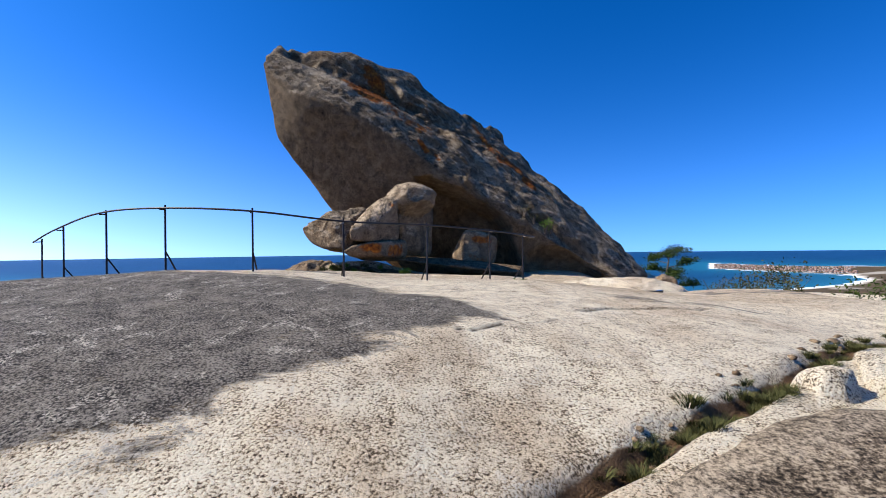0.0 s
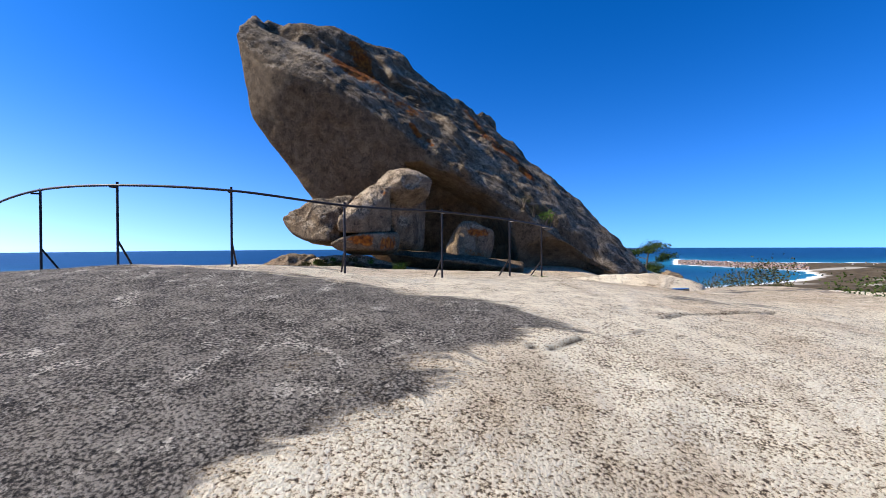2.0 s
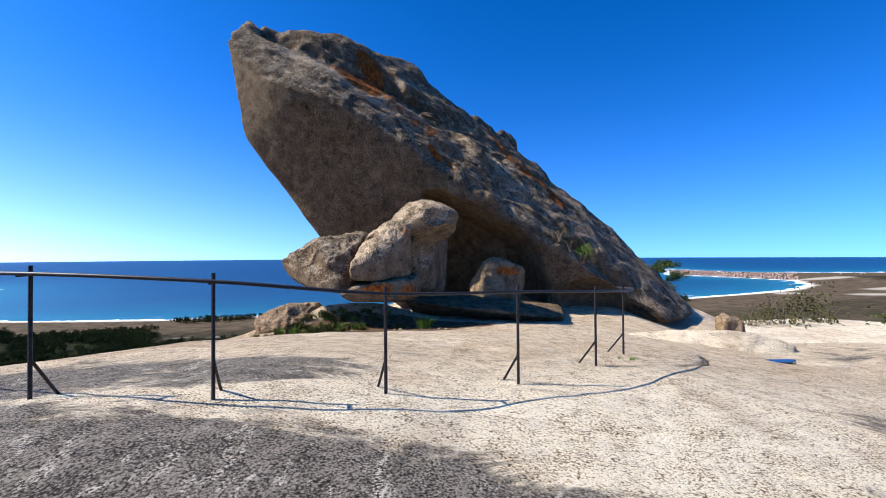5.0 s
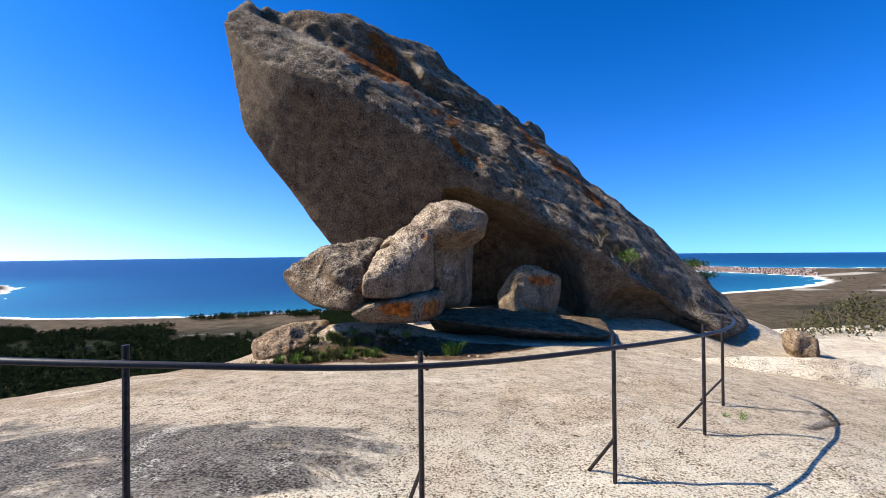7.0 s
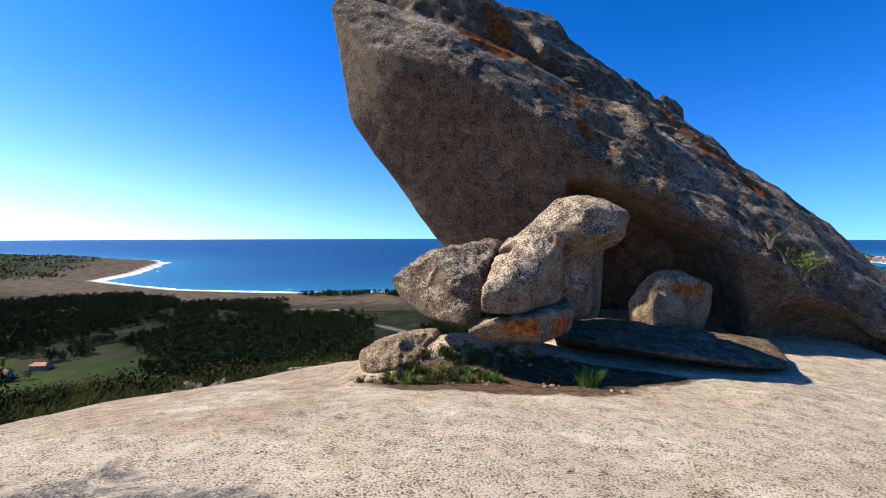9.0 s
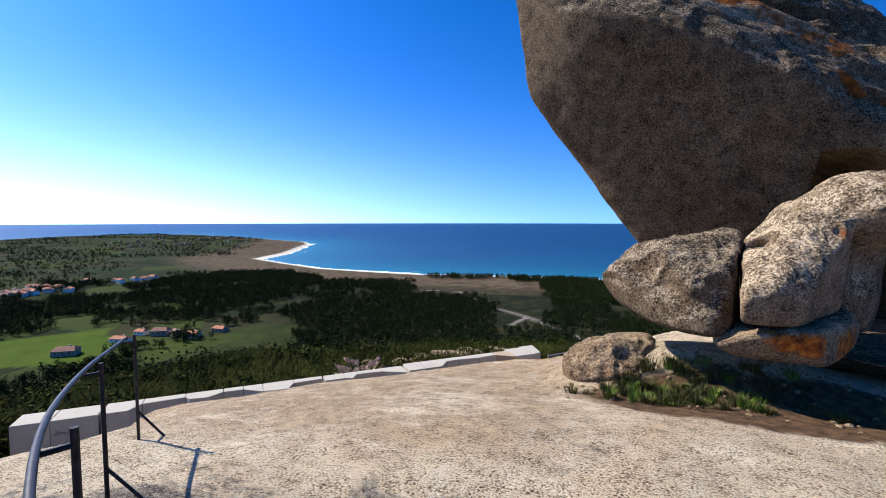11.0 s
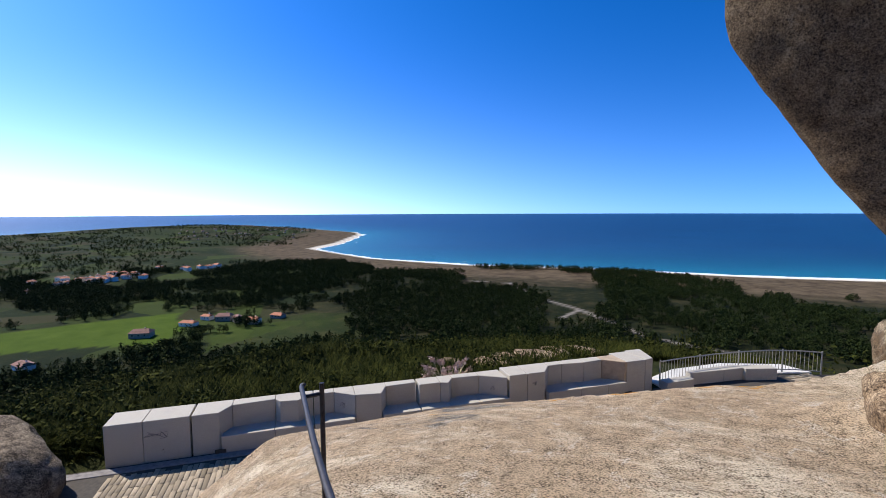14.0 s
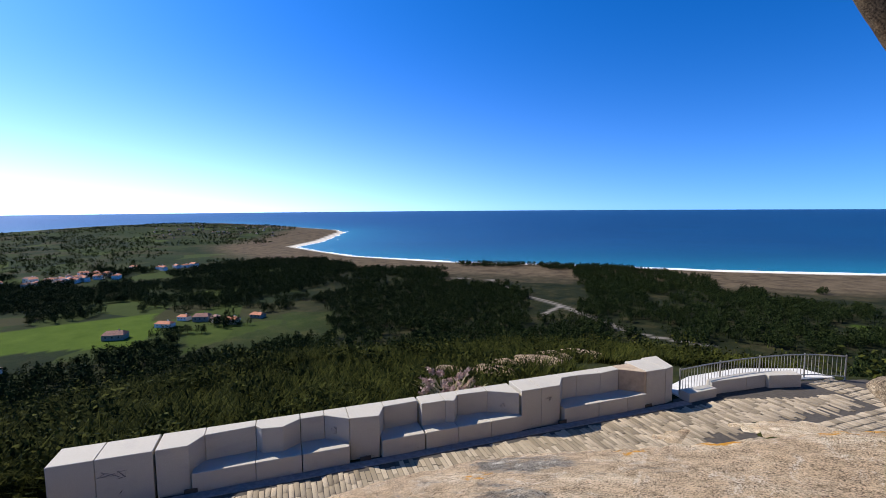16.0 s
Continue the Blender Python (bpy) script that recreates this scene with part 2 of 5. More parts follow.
BARK = plain("bark", (0.10, 0.075, 0.055), 0.9, 0, 0.4, 12, 0.02)


def stone_block():
    k = Mat("pale_granite_block", 0.8, spec=0.3)
    f = k.noise(90, 2, 0.7)
    c = k.ramp(f, [(0.3, (0.32, 0.285, 0.23)), (0.7, (0.50, 0.45, 0.37))])
    stain = k.step(k.noise(1.5, 6, 0.65, (1, 1, 2.5)), 0.5, 0.75)
    k.color(k.mix(k.math('MULTIPLY', stain, 0.35), c, (0.27, 0.25, 0.23)))
    return k.bump(f, 0.003).m


def paving():
    k = Mat("paving_granite", 0.85)
    r = k.obj_random()
    c = k.ramp(r, [(0.0, (0.20, 0.155, 0.098)), (0.5, (0.31, 0.245, 0.16)), (1.0, (0.42, 0.34, 0.235))])
    n = k.noise(14, 5, 0.7)
    k.color(k.mix(k.math('MULTIPLY', k.step(n, 0.45, 0.7), 0.4), c, (0.20, 0.17, 0.13)))
    return k.bump(n, 0.006).m


def setts():
    k = Mat("sett_granite", 0.9)
    c = k.ramp(k.island, [(0.0, (0.18, 0.14, 0.09)), (1.0, (0.40, 0.32, 0.22))])
    n = k.noise(20, 5, 0.7)
    k.color(k.mix(k.math('MULTIPLY', k.step(n, 0.45, 0.7), 0.4), c, (0.16, 0.13, 0.09)))
    return k.bump(n, 0.01).m


def land():
    k = Mat("valley_land", 0.97, spec=0.03)
    a, b, c = k.noise(0.012, 5, 0.6), k.noise(0.05, 6, 0.65), k.noise(0.4, 6, 0.7)
    field = k.ramp(b, [(0.32, (0.007, 0.011, 0.006)), (0.5, (0.015, 0.018, 0.008)), (0.66, (0.036, 0.032, 0.015))])
    vor = k.voronoi(0.016, "Color")
    sp = k.t.nodes.new("ShaderNodeSeparateColor")
    k.link(vor, sp.inputs[0])
    patch = k.ramp(sp.outputs[0], [(0.0, (0.012, 0.020, 0.009)), (0.35, (0.028, 0.042, 0.012)), (0.6, (0.042, 0.040, 0.019)), (0.8, (0.016, 0.026, 0.009)), (1.0, (0.050, 0.070, 0.016))])
    field = k.mix(k.math('MULTIPLY', k.attr("farm"), 0.75), field, patch)
    scrub = k.ramp(c, [(0.3, (0.010, 0.014, 0.005)), (0.7, (0.045, 0.046, 0.014))])
    col = k.mix(k.attr("hill"), field, scrub)
    col = k.mix(k.attr("lawn"), col, k.ramp(b, [(0.3, (0.042, 0.070, 0.008)), (0.7, (0.066, 0.098, 0.014))]))
    dune = k.ramp(b, [(0.35, (0.055, 0.040, 0.025)), (0.65, (0.12, 0.09, 0.056))])
    col = k.mix(k.attr("dune"), col, dune)
    col = k.mix(k.attr("sand"), col, (0.66, 0.59, 0.48))
    col = k.mix(k.attr("track"), col, (0.20, 0.175, 0.15))
    k.color(col)
    return k.bump(c, 0.5).m


def water():
    k = Mat("sea_water", 0.32, spec=0.16)
    deep = k.mix(k.step(k.noise(0.004, 5, 0.6, (1, 2.5, 1)), 0.35, 0.7), (0.001, 0.015, 0.040), (0.0015, 0.029, 0.068))
    col = k.mix(k.attr("shallow"), deep, (0.010, 0.13, 0.17))
    foam = k.math('ADD', k.attr("surf"), k.math('MULTIPLY', k.math('SUBTRACT', k.noise(0.02, 5, 0.6), 0.5), 1.3))
    k.color(k.mix(k.step(foam, 0.62, 0.78), col, (0.85, 0.88, 0.88)))
    k.bump(k.noise(0.10, 5, 0.65, (1, 2, 1)), 0.6)
    return k.m


STONE, PAVING, SETTS, LAND, WATER = stone_block(), paving(), setts(), land(), water()
BROWNSTONE = plain("brown_stained_stone", (0.36, 0.27, 0.18), 0.85, 0, 0.2, 6)
CONCRETE = plain("pale_concrete_slab", (0.55, 0.52, 0.47), 0.85, 0, 0.12, 3)
MARKSHADE = plain("paint_mark_and_kerb_shade", (0.20, 0.18, 0.17), 0.9)
DARKGAP = plain("dark_joint_and_slot_shade", (0.06, 0.05, 0.04), 0.95)
POOL = Mat("puddle_water", 0.03, spec=0.5).color((0.02, 0.03, 0.04)).m
ROOF = plain("clay_tile_roof", (0.38, 0.14, 0.07), 0.85, 0, 0.35, 0.8)
ROOFDARK = plain("old_tile_roof", (0.20, 0.10, 0.075), 0.9, 0, 0.35, 0.8)
WHITEWALL = plain("whitewashed_wall", (0.75, 0.72, 0.66), 0.85, 0, 0.1, 0.5)
TOWNWALL = plain("far_house_walls", (0.30, 0.27, 0.24), 0.9, 0, 0.4, 0.05)
TOWNROOF = plain("far_roofs", (0.22, 0.13, 0.10), 0.9, 0, 0.4, 0.05)
STONEWALL = plain("rubble_wall", (0.30, 0.26, 0.21), 0.9, 0, 0.3, 1.0)
GLASSDARK = plain("dark_window", (0.03, 0.035, 0.04), 0.2)


# ---- helpers of the scene ----
def mesh_from(name, verts, faces, mats, attrs=None, smooth=False, index=None):
    me = bpy.data.meshes.new(name)
    verts = np.asarray(verts, dtype=np.float32)
    faces = np.asarray(faces, dtype=np.int32)
    n = faces.shape[1]
    me.vertices.add(len(verts))
    me.vertices.foreach_set("co", verts.ravel())
    me.loops.add(faces.size)
    me.loops.foreach_set("vertex_index", faces.ravel())
    me.polygons.add(len(faces))
    me.polygons.foreach_set("loop_start", np.arange(0, faces.size, n, dtype=np.int32))
    if smooth:
        me.polygons.foreach_set("use_smooth", np.ones(len(faces), dtype=bool))
    for m in mats:
        me.materials.append(m)
    if index is not None:
        me.polygons.foreach_set("material_index", np.asarray(index, dtype=np.int32))
    me.update(calc_edges=True)
    me.validate()
    for key, vals in (attrs or {}).items():
        me.attributes.new(key, 'FLOAT', 'POINT').data.foreach_set("value", np.asarray(vals, dtype=np.float32))
    return me


def part(name, bm, material, parent=None, label="", smooth=False):
    me = bpy.data.meshes.new(name)
    bmesh.ops.recalc_face_normals(bm, faces=bm.faces)
    bm.to_mesh(me)
    bm.free()
    me.materials.append(material)
    if smooth:
        me.polygons.foreach_set("use_smooth", [True] * len(me.polygons))
    ob = new(name, me)
    ob.parent = parent
    if label:
        ob["label"] = label
    return ob


def prism(poly, z0, z1, bevel=0.012):
    """Upright solid over a plan polygon."""
    bm = bmesh.new()
    f = bm.faces.new([bm.verts.new((x, y, z0)) for x, y in poly])
    up = bmesh.ops.extrude_face_region(bm, geom=[f])
    bmesh.ops.translate(bm, vec=(0, 0, z1 - z0), verts=[v for v in up["geom"] if isinstance(v, bmesh.types.BMVert)])
    if bevel:
        bmesh.ops.bevel(bm, geom=bm.edges[:], offset=bevel, segments=1, affect='EDGES')
    return bm


def tube(points, radius, sides=10, caps=True):
    """Round bar along points."""
    bm = bmesh.new()
    pts = [Vector(p) for p in points]
    rings = []
    for i, p in enumerate(pts):
        d = (pts[min(i + 1, len(pts) - 1)] - pts[max(i - 1, 0)]).normalized()
        side = d.cross(Vector((0, 0, 1)) if abs(d.z) < 0.95 else Vector((1, 0, 0))).normalized()
        up = side.cross(d)
        r = radius[i] if isinstance(radius, (list, tuple)) else radius
        rings.append([bm.verts.new(p + r * (math.cos(a) * side + math.sin(a) * up)) for a in (2 * math.pi * j / sides for j in range(sides))])
    for a, b in zip(rings, rings[1:]):
        for j in range(sides):
            bm.faces.new((a[j], a[(j + 1) % sides], b[(j + 1) % sides], b[j]))
    if caps:
        bm.faces.new(rings[0][::-1])
        bm.faces.new(rings[-1])
    return bm


def smoothstep(a, b, x):
    t = np.clip((x - a) / (b - a), 0, 1)
    return t * t * (3 - 2 * t)


def vnoise(x, y, scale, seed=0):
    """Smooth value noise on a plane, -1 to 1."""
    rng = np.random.RandomState(seed)
    g = rng.uniform(-1, 1, (256, 256))
    u, v = x * scale + 1000.3, y * scale + 1000.7
    i, j = np.floor(u).astype(int), np.floor(v).astype(int)
    fu, fv = u - i, v - j
    fu, fv = fu * fu * (3 - 2 * fu), fv * fv * (3 - 2 * fv)
    i0, i1, j0, j1 = i % 256, (i + 1) % 256, j % 256, (j + 1) % 256
    return (g[i0, j0] * (1 - fu) + g[i1, j0] * fu) * (1 - fv) + (g[i0, j1] * (1 - fu) + g[i1, j1] * fu) * fv


def seg_dist(x, y, pts):
    d = np.full(np.shape(x), 1e9)
    for (ax, ay), (bx, by) in zip(pts, pts[1:]):
        t = np.clip(((x - ax) * (bx - ax) + (y - ay) * (by - ay)) / ((bx - ax) ** 2 + (by - ay) ** 2), 0, 1)
        d = np.minimum(d, np.hypot(x - ax - t * (bx - ax), y - ay - t * (by - ay)))
    return d


# ---- the lie of the land ----
SEA = 110.0
W0, WU, WN = np.array((-18.85, 12.11)), np.array((0.682, 0.731)), np.array((-0.731, 0.682))
FLOOR = -3.75


def sea_level(r):
    """Height of the sea at distance r: flat at first, lifted far out so that its edge shows where the horizon does."""
    far = 0.41 + 3.79 * (np.clip(4800 - r, 0, None) / 3300) ** 2.4
    return np.where(r > 1500, -r * np.tan(np.radians(far)), -SEA)


def polar(az, r):
    return r * math.sin(radians(az)), r * math.cos(radians(az))


COAST = [polar(a, r) for a, r in (
    (-75, 2420), (-67, 2490), (-60, 2600), (-53, 2735), (-47, 2455), (-40.7, 2171), (-40.1, 2032), (-42.8, 1595), (-45.8, 1405),
    (-43, 1260), (-38.8, 1102), (-31.8, 1005), (-26.8, 956), (-14.4, 926), (-6, 918), (2.3, 927), (12.3, 989), (20, 1080),
    (30.2, 1247), (36.2, 1458), (41.4, 1738), (42.7, 1947), (41.4, 2135), (36.7, 2218), (30.3, 2351), (30.3, 2699), (36.7, 2551),
    (43.6, 2595), (48, 2656), (60, 2700), (90, 3000), (135, 4000), (180, 4000), (-135, 4000), (-90, 2600))]


def inland(x, y):
    """Distance to the coast, positive on land."""
    ring = COAST + COAST[:1]
    inside = np.zeros(np.shape(x), bool)
    for (ax, ay), (bx, by) in zip(ring, ring[1:]):
        cross = ((ay > y) != (by > y)) & (x < (bx - ax) * (y - ay) / (by - ay + 1e-9) + ax)
        inside ^= cross
    return np.where(inside, 1, -1) * seg_dist(x, y, ring)


CUBIC = (1.148, -0.558, 0.067, -0.566, 0.297, -1.006, 0.106, -0.419, 0.607, 0.71)
CRACKS = ([(1.5, 4.95), (1.9, 5.2), (2.4, 5.4), (3.0, 5.85), (3.6, 6.2)], [(0.1, 3.96), (0.3, 4.0), (0.55, 4.15)],
          [(2.0, 8.2), (2.5, 8.55), (2.8, 8.9), (2.85, 9.1)], [(0.3, 1.9), (0.85, 2.35), (1.6, 2.8), (2.7, 3.5), (4.0, 4.5), (5.5, 5.4)])


def dome(x, y):
    """The granite dome round the boulder."""
    cx, cy = np.clip(x, -10, 9), np.clip(y, -2.5, 18)
    u, v = cx / 8, (cy - 7) / 8
    terms = (1, u, v, u * u, u * v, v * v, u ** 3, u * u * v, u * v * v, v ** 3)
    z = sum(c * t for c, t in zip(CUBIC, terms))
    z = z - 0.10 * np.exp(-((x - 0.6) ** 2 + (y - 2.6) ** 2) / 1.6) + 0.06 * np.exp(-((x + 3) ** 2 + (y - 6) ** 2) / 3)
    z = z + 0.50 * np.exp(-(((x + 2.65) / 1.6) ** 2 + ((y - 12.65) / 0.8) ** 2) ** 1.5)
    z = z - 0.30 * np.clip(-8 - x, 0, None) ** 1.5 * smoothstep(10.8, 8.8, y)
    z = z + 0.48 * smoothstep(4.5, 8.0, x) * np.exp(-((y - 10.0) / 6.0) ** 2)
    z = z - (0.45 * smoothstep(4.2, 6.2, x) + 0.45 * smoothstep(7.5, 10.0, x)) * smoothstep(10.8, 13.6, y)
    out = np.hypot((x - 0.5) / 11.5, (y - 7) / 13.5) - 1
    z = z - 5.0 * np.clip(out, 0, None) - 0.35 * (np.abs(x - cx) + np.abs(y - cy))
    z = z + 0.05 * vnoise(x, y, 0.55, 3) + 0.02 * vnoise(x, y, 1.7, 4) + 0.006 * vnoise(x, y, 6, 5)
    for i, c in enumerate(CRACKS):
        wide, deep = ((0.032, 0.08), (0.04, 0.02), (0.035, 0.06), (0.08, 0.12))[i]
        z = z - deep * np.exp(-(seg_dist(x + 0.05 * vnoise(x, y, 3, 8), y + 0.05 * vnoise(x, y, 3, 9), c) / wide) ** 2)
    return z


def wall_coords(x, y):
    return (x - W0[0]) * WU[0] + (y - W0[1]) * WU[1], (x - W0[0]) * WN[0] + (y - W0[1]) * WN[1]


def ground_parts(x, y):
    s, d = wall_coords(x, y)
    zd = dome(x, y)
    cliff = FLOOR + np.clip(-4.9 - 1.4 * smoothstep(7, 10, s) - 0.6 * smoothstep(9.5, 12, s) - d, 0, None) * 2.2 + 0.25 * vnoise(x, y, 0.6, 6)
    zd = np.minimum(zd, cliff)
    r = np.hypot(x + 1, y - 6)
    az = np.degrees(np.arctan2(x, y))
    hill = np.interp(r, [0, 10, 22, 32, 45, 60, 120, 200, 300, 420], [-3.0, -3.2, -4.2, -6.0, -10, -16.5, -42, -74, -97, -103])
    hill = hill + 0.4 * vnoise(x, y, 0.12, 11) + 3.0 * vnoise(x, y, 0.02, 12) * smoothstep(50, 120, r)
    right = smoothstep(5, 30, az) * (1 - smoothstep(100, 140, az))
    hill = hill + right * np.interp(r, [0, 12, 20, 45, 90, 200], [1.5, 1.5, 2.0, -4, -6, 0])
    ld = inland(x, y)
    rise = np.where(ld > 0, 7 * (1 - np.exp(-np.clip(ld, 0, None) / 150)), np.clip(ld, -40, 0) * 0.1)
    rise = rise + 24 * np.exp(-((x + 1950) / 650) ** 2 - ((y - 1150) / 420) ** 2) * (ld > 0)
    rise = rise + np.clip(ld / 200, 0, 1) * 3.5 * vnoise(x, y, 0.006, 13)
    plainz = sea_level(r) + rise
    w = smoothstep(230, 430, r)
    back = smoothstep(120, 160, np.abs(az - 10))
    hz_ = hill * (1 - w) + plainz * w
    hz_ = hz_ * (1 - back) + np.maximum(hz_, -8 - 0.02 * r) * back
    isdome = zd > hz_
    z = np.maximum(zd, hz_)
    terr = smoothstep(-5.5, -4.2, d) * (1 - smoothstep(0.7, 1.6, d)) * smoothstep(-3.5, -2.0, s) * (1 - smoothstep(25, 28, s))
    z = np.where(zd < FLOOR + 0.05, z * (1 - terr) + (FLOOR - 0.04) * terr, z)
    z = np.where((zd < hz_) & (terr > 0.02), hz_ * (1 - terr) + (FLOOR - 0.04) * terr, z)
    return z, isdome, terr, ld, r, az


def ground_z(x, y):
    return float(ground_parts(np.array([float(x)]), np.array([float(y)]))[0][0])


def build_ground():
    na = 720
    rad = [0.003]
    while rad[-1] < 4850:
        rad.append(rad[-1] + max(0.055, rad[-1] * 0.0125))
    rad = np.array(rad)
    ang = np.linspace(0, 2 * np.pi, na, endpoint=False)
    R, A = np.meshgrid(rad, ang, indexing="ij")
    x, y = (-1 + R * np.sin(A)).ravel(), (6 + R * np.cos(A)).ravel()
    z, isdome, terr, ld, r, az = ground_parts(x, y)
    n = len(rad)
    i, j = np.meshgrid(np.arange(n - 1), np.arange(na), indexing="ij")
    jn = (j + 1) % na
    faces = np.stack([i * na + j, (i + 1) * na + j, (i + 1) * na + jn, i * na + jn], -1).reshape(-1, 4)
    crust = np.full(len(x), 0.10)
    for ex, ey, ax, ay, wgt in ((-3.6, 7.3, 2.0, 0.9, .8), (-5.4, 6.9, 2.2, 1.4, .85), (-8.6, 11.5, 1.4, 1.2, .4), (-8.6, 12.7, .8, .4, .75), (4, 1, 2, 1.2, .7), (3.6, 6.5, 1.6, 0.5, .5), (7, 10, 2, 1, .45), (-7.6, 12.6, .8, .6, .35)):
        crust = np.maximum(crust, wgt * np.exp(-(((x - ex) / ax) ** 2 + ((y - ey) / ay) ** 2) ** 2))
    # the dark lichen field in front of the rail, with a pale vein through it
    field = [(-6.4, 6.6), (-5.4, 3.0), (-3.6, 2.1), (-2.4, 2.0), (-1.5, 2.2), (-1.3, 2.7), (-1.07, 3.07), (-0.63, 3.37), (-0.23, 3.76), (0.5, 4.42), (0.3, 5.05), (-0.6, 5.5), (-2.0, 5.9), (-4.0, 6.2)]
    ring, within = field + field[:1], np.zeros(len(x), bool)
    for (ax, ay), (bx, by) in zip(ring, ring[1:]):
        within ^= ((ay > y) != (by > y)) & (x < (bx - ax) * (y - ay) / (by - ay + 1e-9) + ax)
    edge = np.where(within, 1, -1) * seg_dist(x, y, ring)
    crust = np.maximum(crust, np.interp(edge, [-0.4, 0.0, 0.45], [0.05, 0.5, 1.05]))
    vein = np.exp(-(seg_dist(x, y, [(-1.0, 4.7), (-1.02, 4.3), (-1.1, 3.8), (-1.35, 3.3)]) / 0.11) ** 2)
    vein = np.maximum(vein, 0.6 * np.exp(-(seg_dist(x, y, [(-2.3, 4.4), (-2.2, 3.6), (-1.9, 2.8)]) / 0.2) ** 2))
    crust = crust - 0.38 * vein
    soil = np.maximum(np.exp(-(((x + 2.1) / 1.95) ** 2 + ((y - 11.4) / 0.74) ** 2) ** 2), np.exp(-(((x + 0.7) / 1.3) ** 2 + ((y - 11.9) / 0.45) ** 2) ** 2))
    soil = np.maximum(soil, np.exp(-(seg_dist(x, y, CRACKS[3]) / 0.09) ** 2))
    crack = np.zeros(len(x))
    for c in CRACKS[:3]:
        crack = np.maximum(crack, np.exp(-(seg_dist(x + 0.05 * vnoise(x, y, 3, 8), y + 0.05 * vnoise(x, y, 3, 9), c) / (0.02 if c is CRACKS[1] else 0.034)) ** 2))
    hillm = 1 - smoothstep(200, 420, r)
    farm = smoothstep(350, 480, r) * (1 - smoothstep(-48, -40, az)) * (az > -130)
    azl, rl = az, r
    az = az + 1.2 * vnoise(x, y, 0.02, 51)
    lawn = ((az > -80) & (az < -59.5 - np.clip(470 - r, 0, None) * 0.06) & (r > 440 + 4.0 * (-64.5 - az)) & (r < 552)) * 1.0
    lawn = np.maximum(lawn, ((az > -57) & (az < -47.5) & (r > 385 + 7 * (az + 57)) & (r < 470)) * 0.3)
    lawn = np.maximum(lawn, ((az > -54) & (az < -41) & (r > 350) & (r < 383 + 7 * (az + 57))) * 0.12)
    lawn = np.maximum(lawn, ((az > 14) & (az < 22) & (r > 470) & (r < 530)) * 0.6)
    az = azl
    sand = (1 - smoothstep(8, 20, ld - 10 * smoothstep(-30, 20, az))) * (ld > -20) * (1 - 0.8 * ((r > 2150) & (az > 0)))
    sand = np.maximum(sand, ((az > 40) & (az < 60) & (r > 1450) & (r < 2300)) * 0.45 * smoothstep(0.3, 0.6, vnoise(x * 0.4, y, 0.014, 21)))
    dune = (1 - smoothstep(150, 260, ld - 60 * smoothstep(-10, 30, az))) * (az > -56) * (r > 600)
    dune = np.maximum(dune, ((az > -28) & (az < -12) & (r > 660) & (r < 850)) * 0.35)
    dune = np.maximum(dune, smoothstep(15, 25, az) * (r > 550) * (r < 2200) * (az < 100) * (0.55 + 0.35 * vnoise(x, y, 0.008, 52)))
    track = np.zeros(len(x))
    for line in ([(-18, 566), (-13.7, 508), (-16, 464)], [(-13.7, 508), (-6, 420), (2, 400)], [(-69, 880), (-66, 800), (-61, 850)], [(-27, 700), (-22, 690), (-18, 566)]):
        track = np.maximum(track, np.exp(-(seg_dist(x, y, [polar(*p) for p in line]) / 2.4) ** 4))
    gold = np.zeros(len(x))
    for gx, gy, gr in ((-8.9, 12.2, .35), (-6.6, 13.6, .5), (-5.6, 14.2, .6), (-5.0, 14.3, .4), (-7.4, 13.2, .35)):
        gold = np.maximum(gold, 0.7 * np.exp(-((x - gx) ** 2 + (y - gy) ** 2) / gr ** 2))
    tan = smoothstep(-2.5, -4.5, x) * smoothstep(7.6, 9.4, y) * 0.9
    tan = np.maximum(tan, 0.55 * smoothstep(6.6, 8.4, y))
    attrs = dict(tan=tan, lichen=gold, crust=crust, soil=soil, crack=crack, hill=hillm, farm=farm, lawn=lawn, sand=sand, dune=dune, track=track)
    rocky = isdome | ((r < 24) & (az > 15) & (az < 110) & (vnoise(x, y, 0.2, 31) > -0.35))
    index = np.where(rocky[faces].mean(1) > 0.5, 0, 1)
    me = mesh_from("ground", np.stack([x, y, z], -1), faces, [GRANITE, LAND], attrs, True, index)
    tagged(new("ground", me), "bare granite dome falling away to scrub, fields and beach", "ground", kind="structure")


build_ground()


def build_sea():
    na, rad = 240, np.geomspace(600, 4860, 150)
    ang = np.radians(np.linspace(-100, 75, na))
    R, A = np.meshgrid(rad, ang, indexing="ij")
    x, y = (R * np.sin(A)).ravel(), (R * np.cos(A)).ravel()
    ld = inland(x, y)
    i, j = np.meshgrid(np.arange(len(rad) - 1), np.arange(na - 1), indexing="ij")
    faces = np.stack([i * na + j, i * na + j + 1, (i + 1) * na + j + 1, (i + 1) * na + j], -1).reshape(-1, 4)
    shallow = np.exp(np.clip(ld, -1500, 0) / 190)
    surf = np.maximum(smoothstep(-22, -4, ld), np.maximum(0.60 * np.exp(-((ld + 42) / 10) ** 2), 0.52 * np.exp(-((ld + 85 + 20 * vnoise(x, y, 0.006, 61)) / 8) ** 2)))
    me = mesh_from("water", np.stack([x, y, sea_level(np.hypot(x + 1, y - 6)) + 0.4], -1), faces, [WATER], dict(shallow=shallow, surf=surf), True)
    tagged(new("water", me), "deep blue sea with turquoise shallows and white surf", "sea", kind="structure")


build_sea()


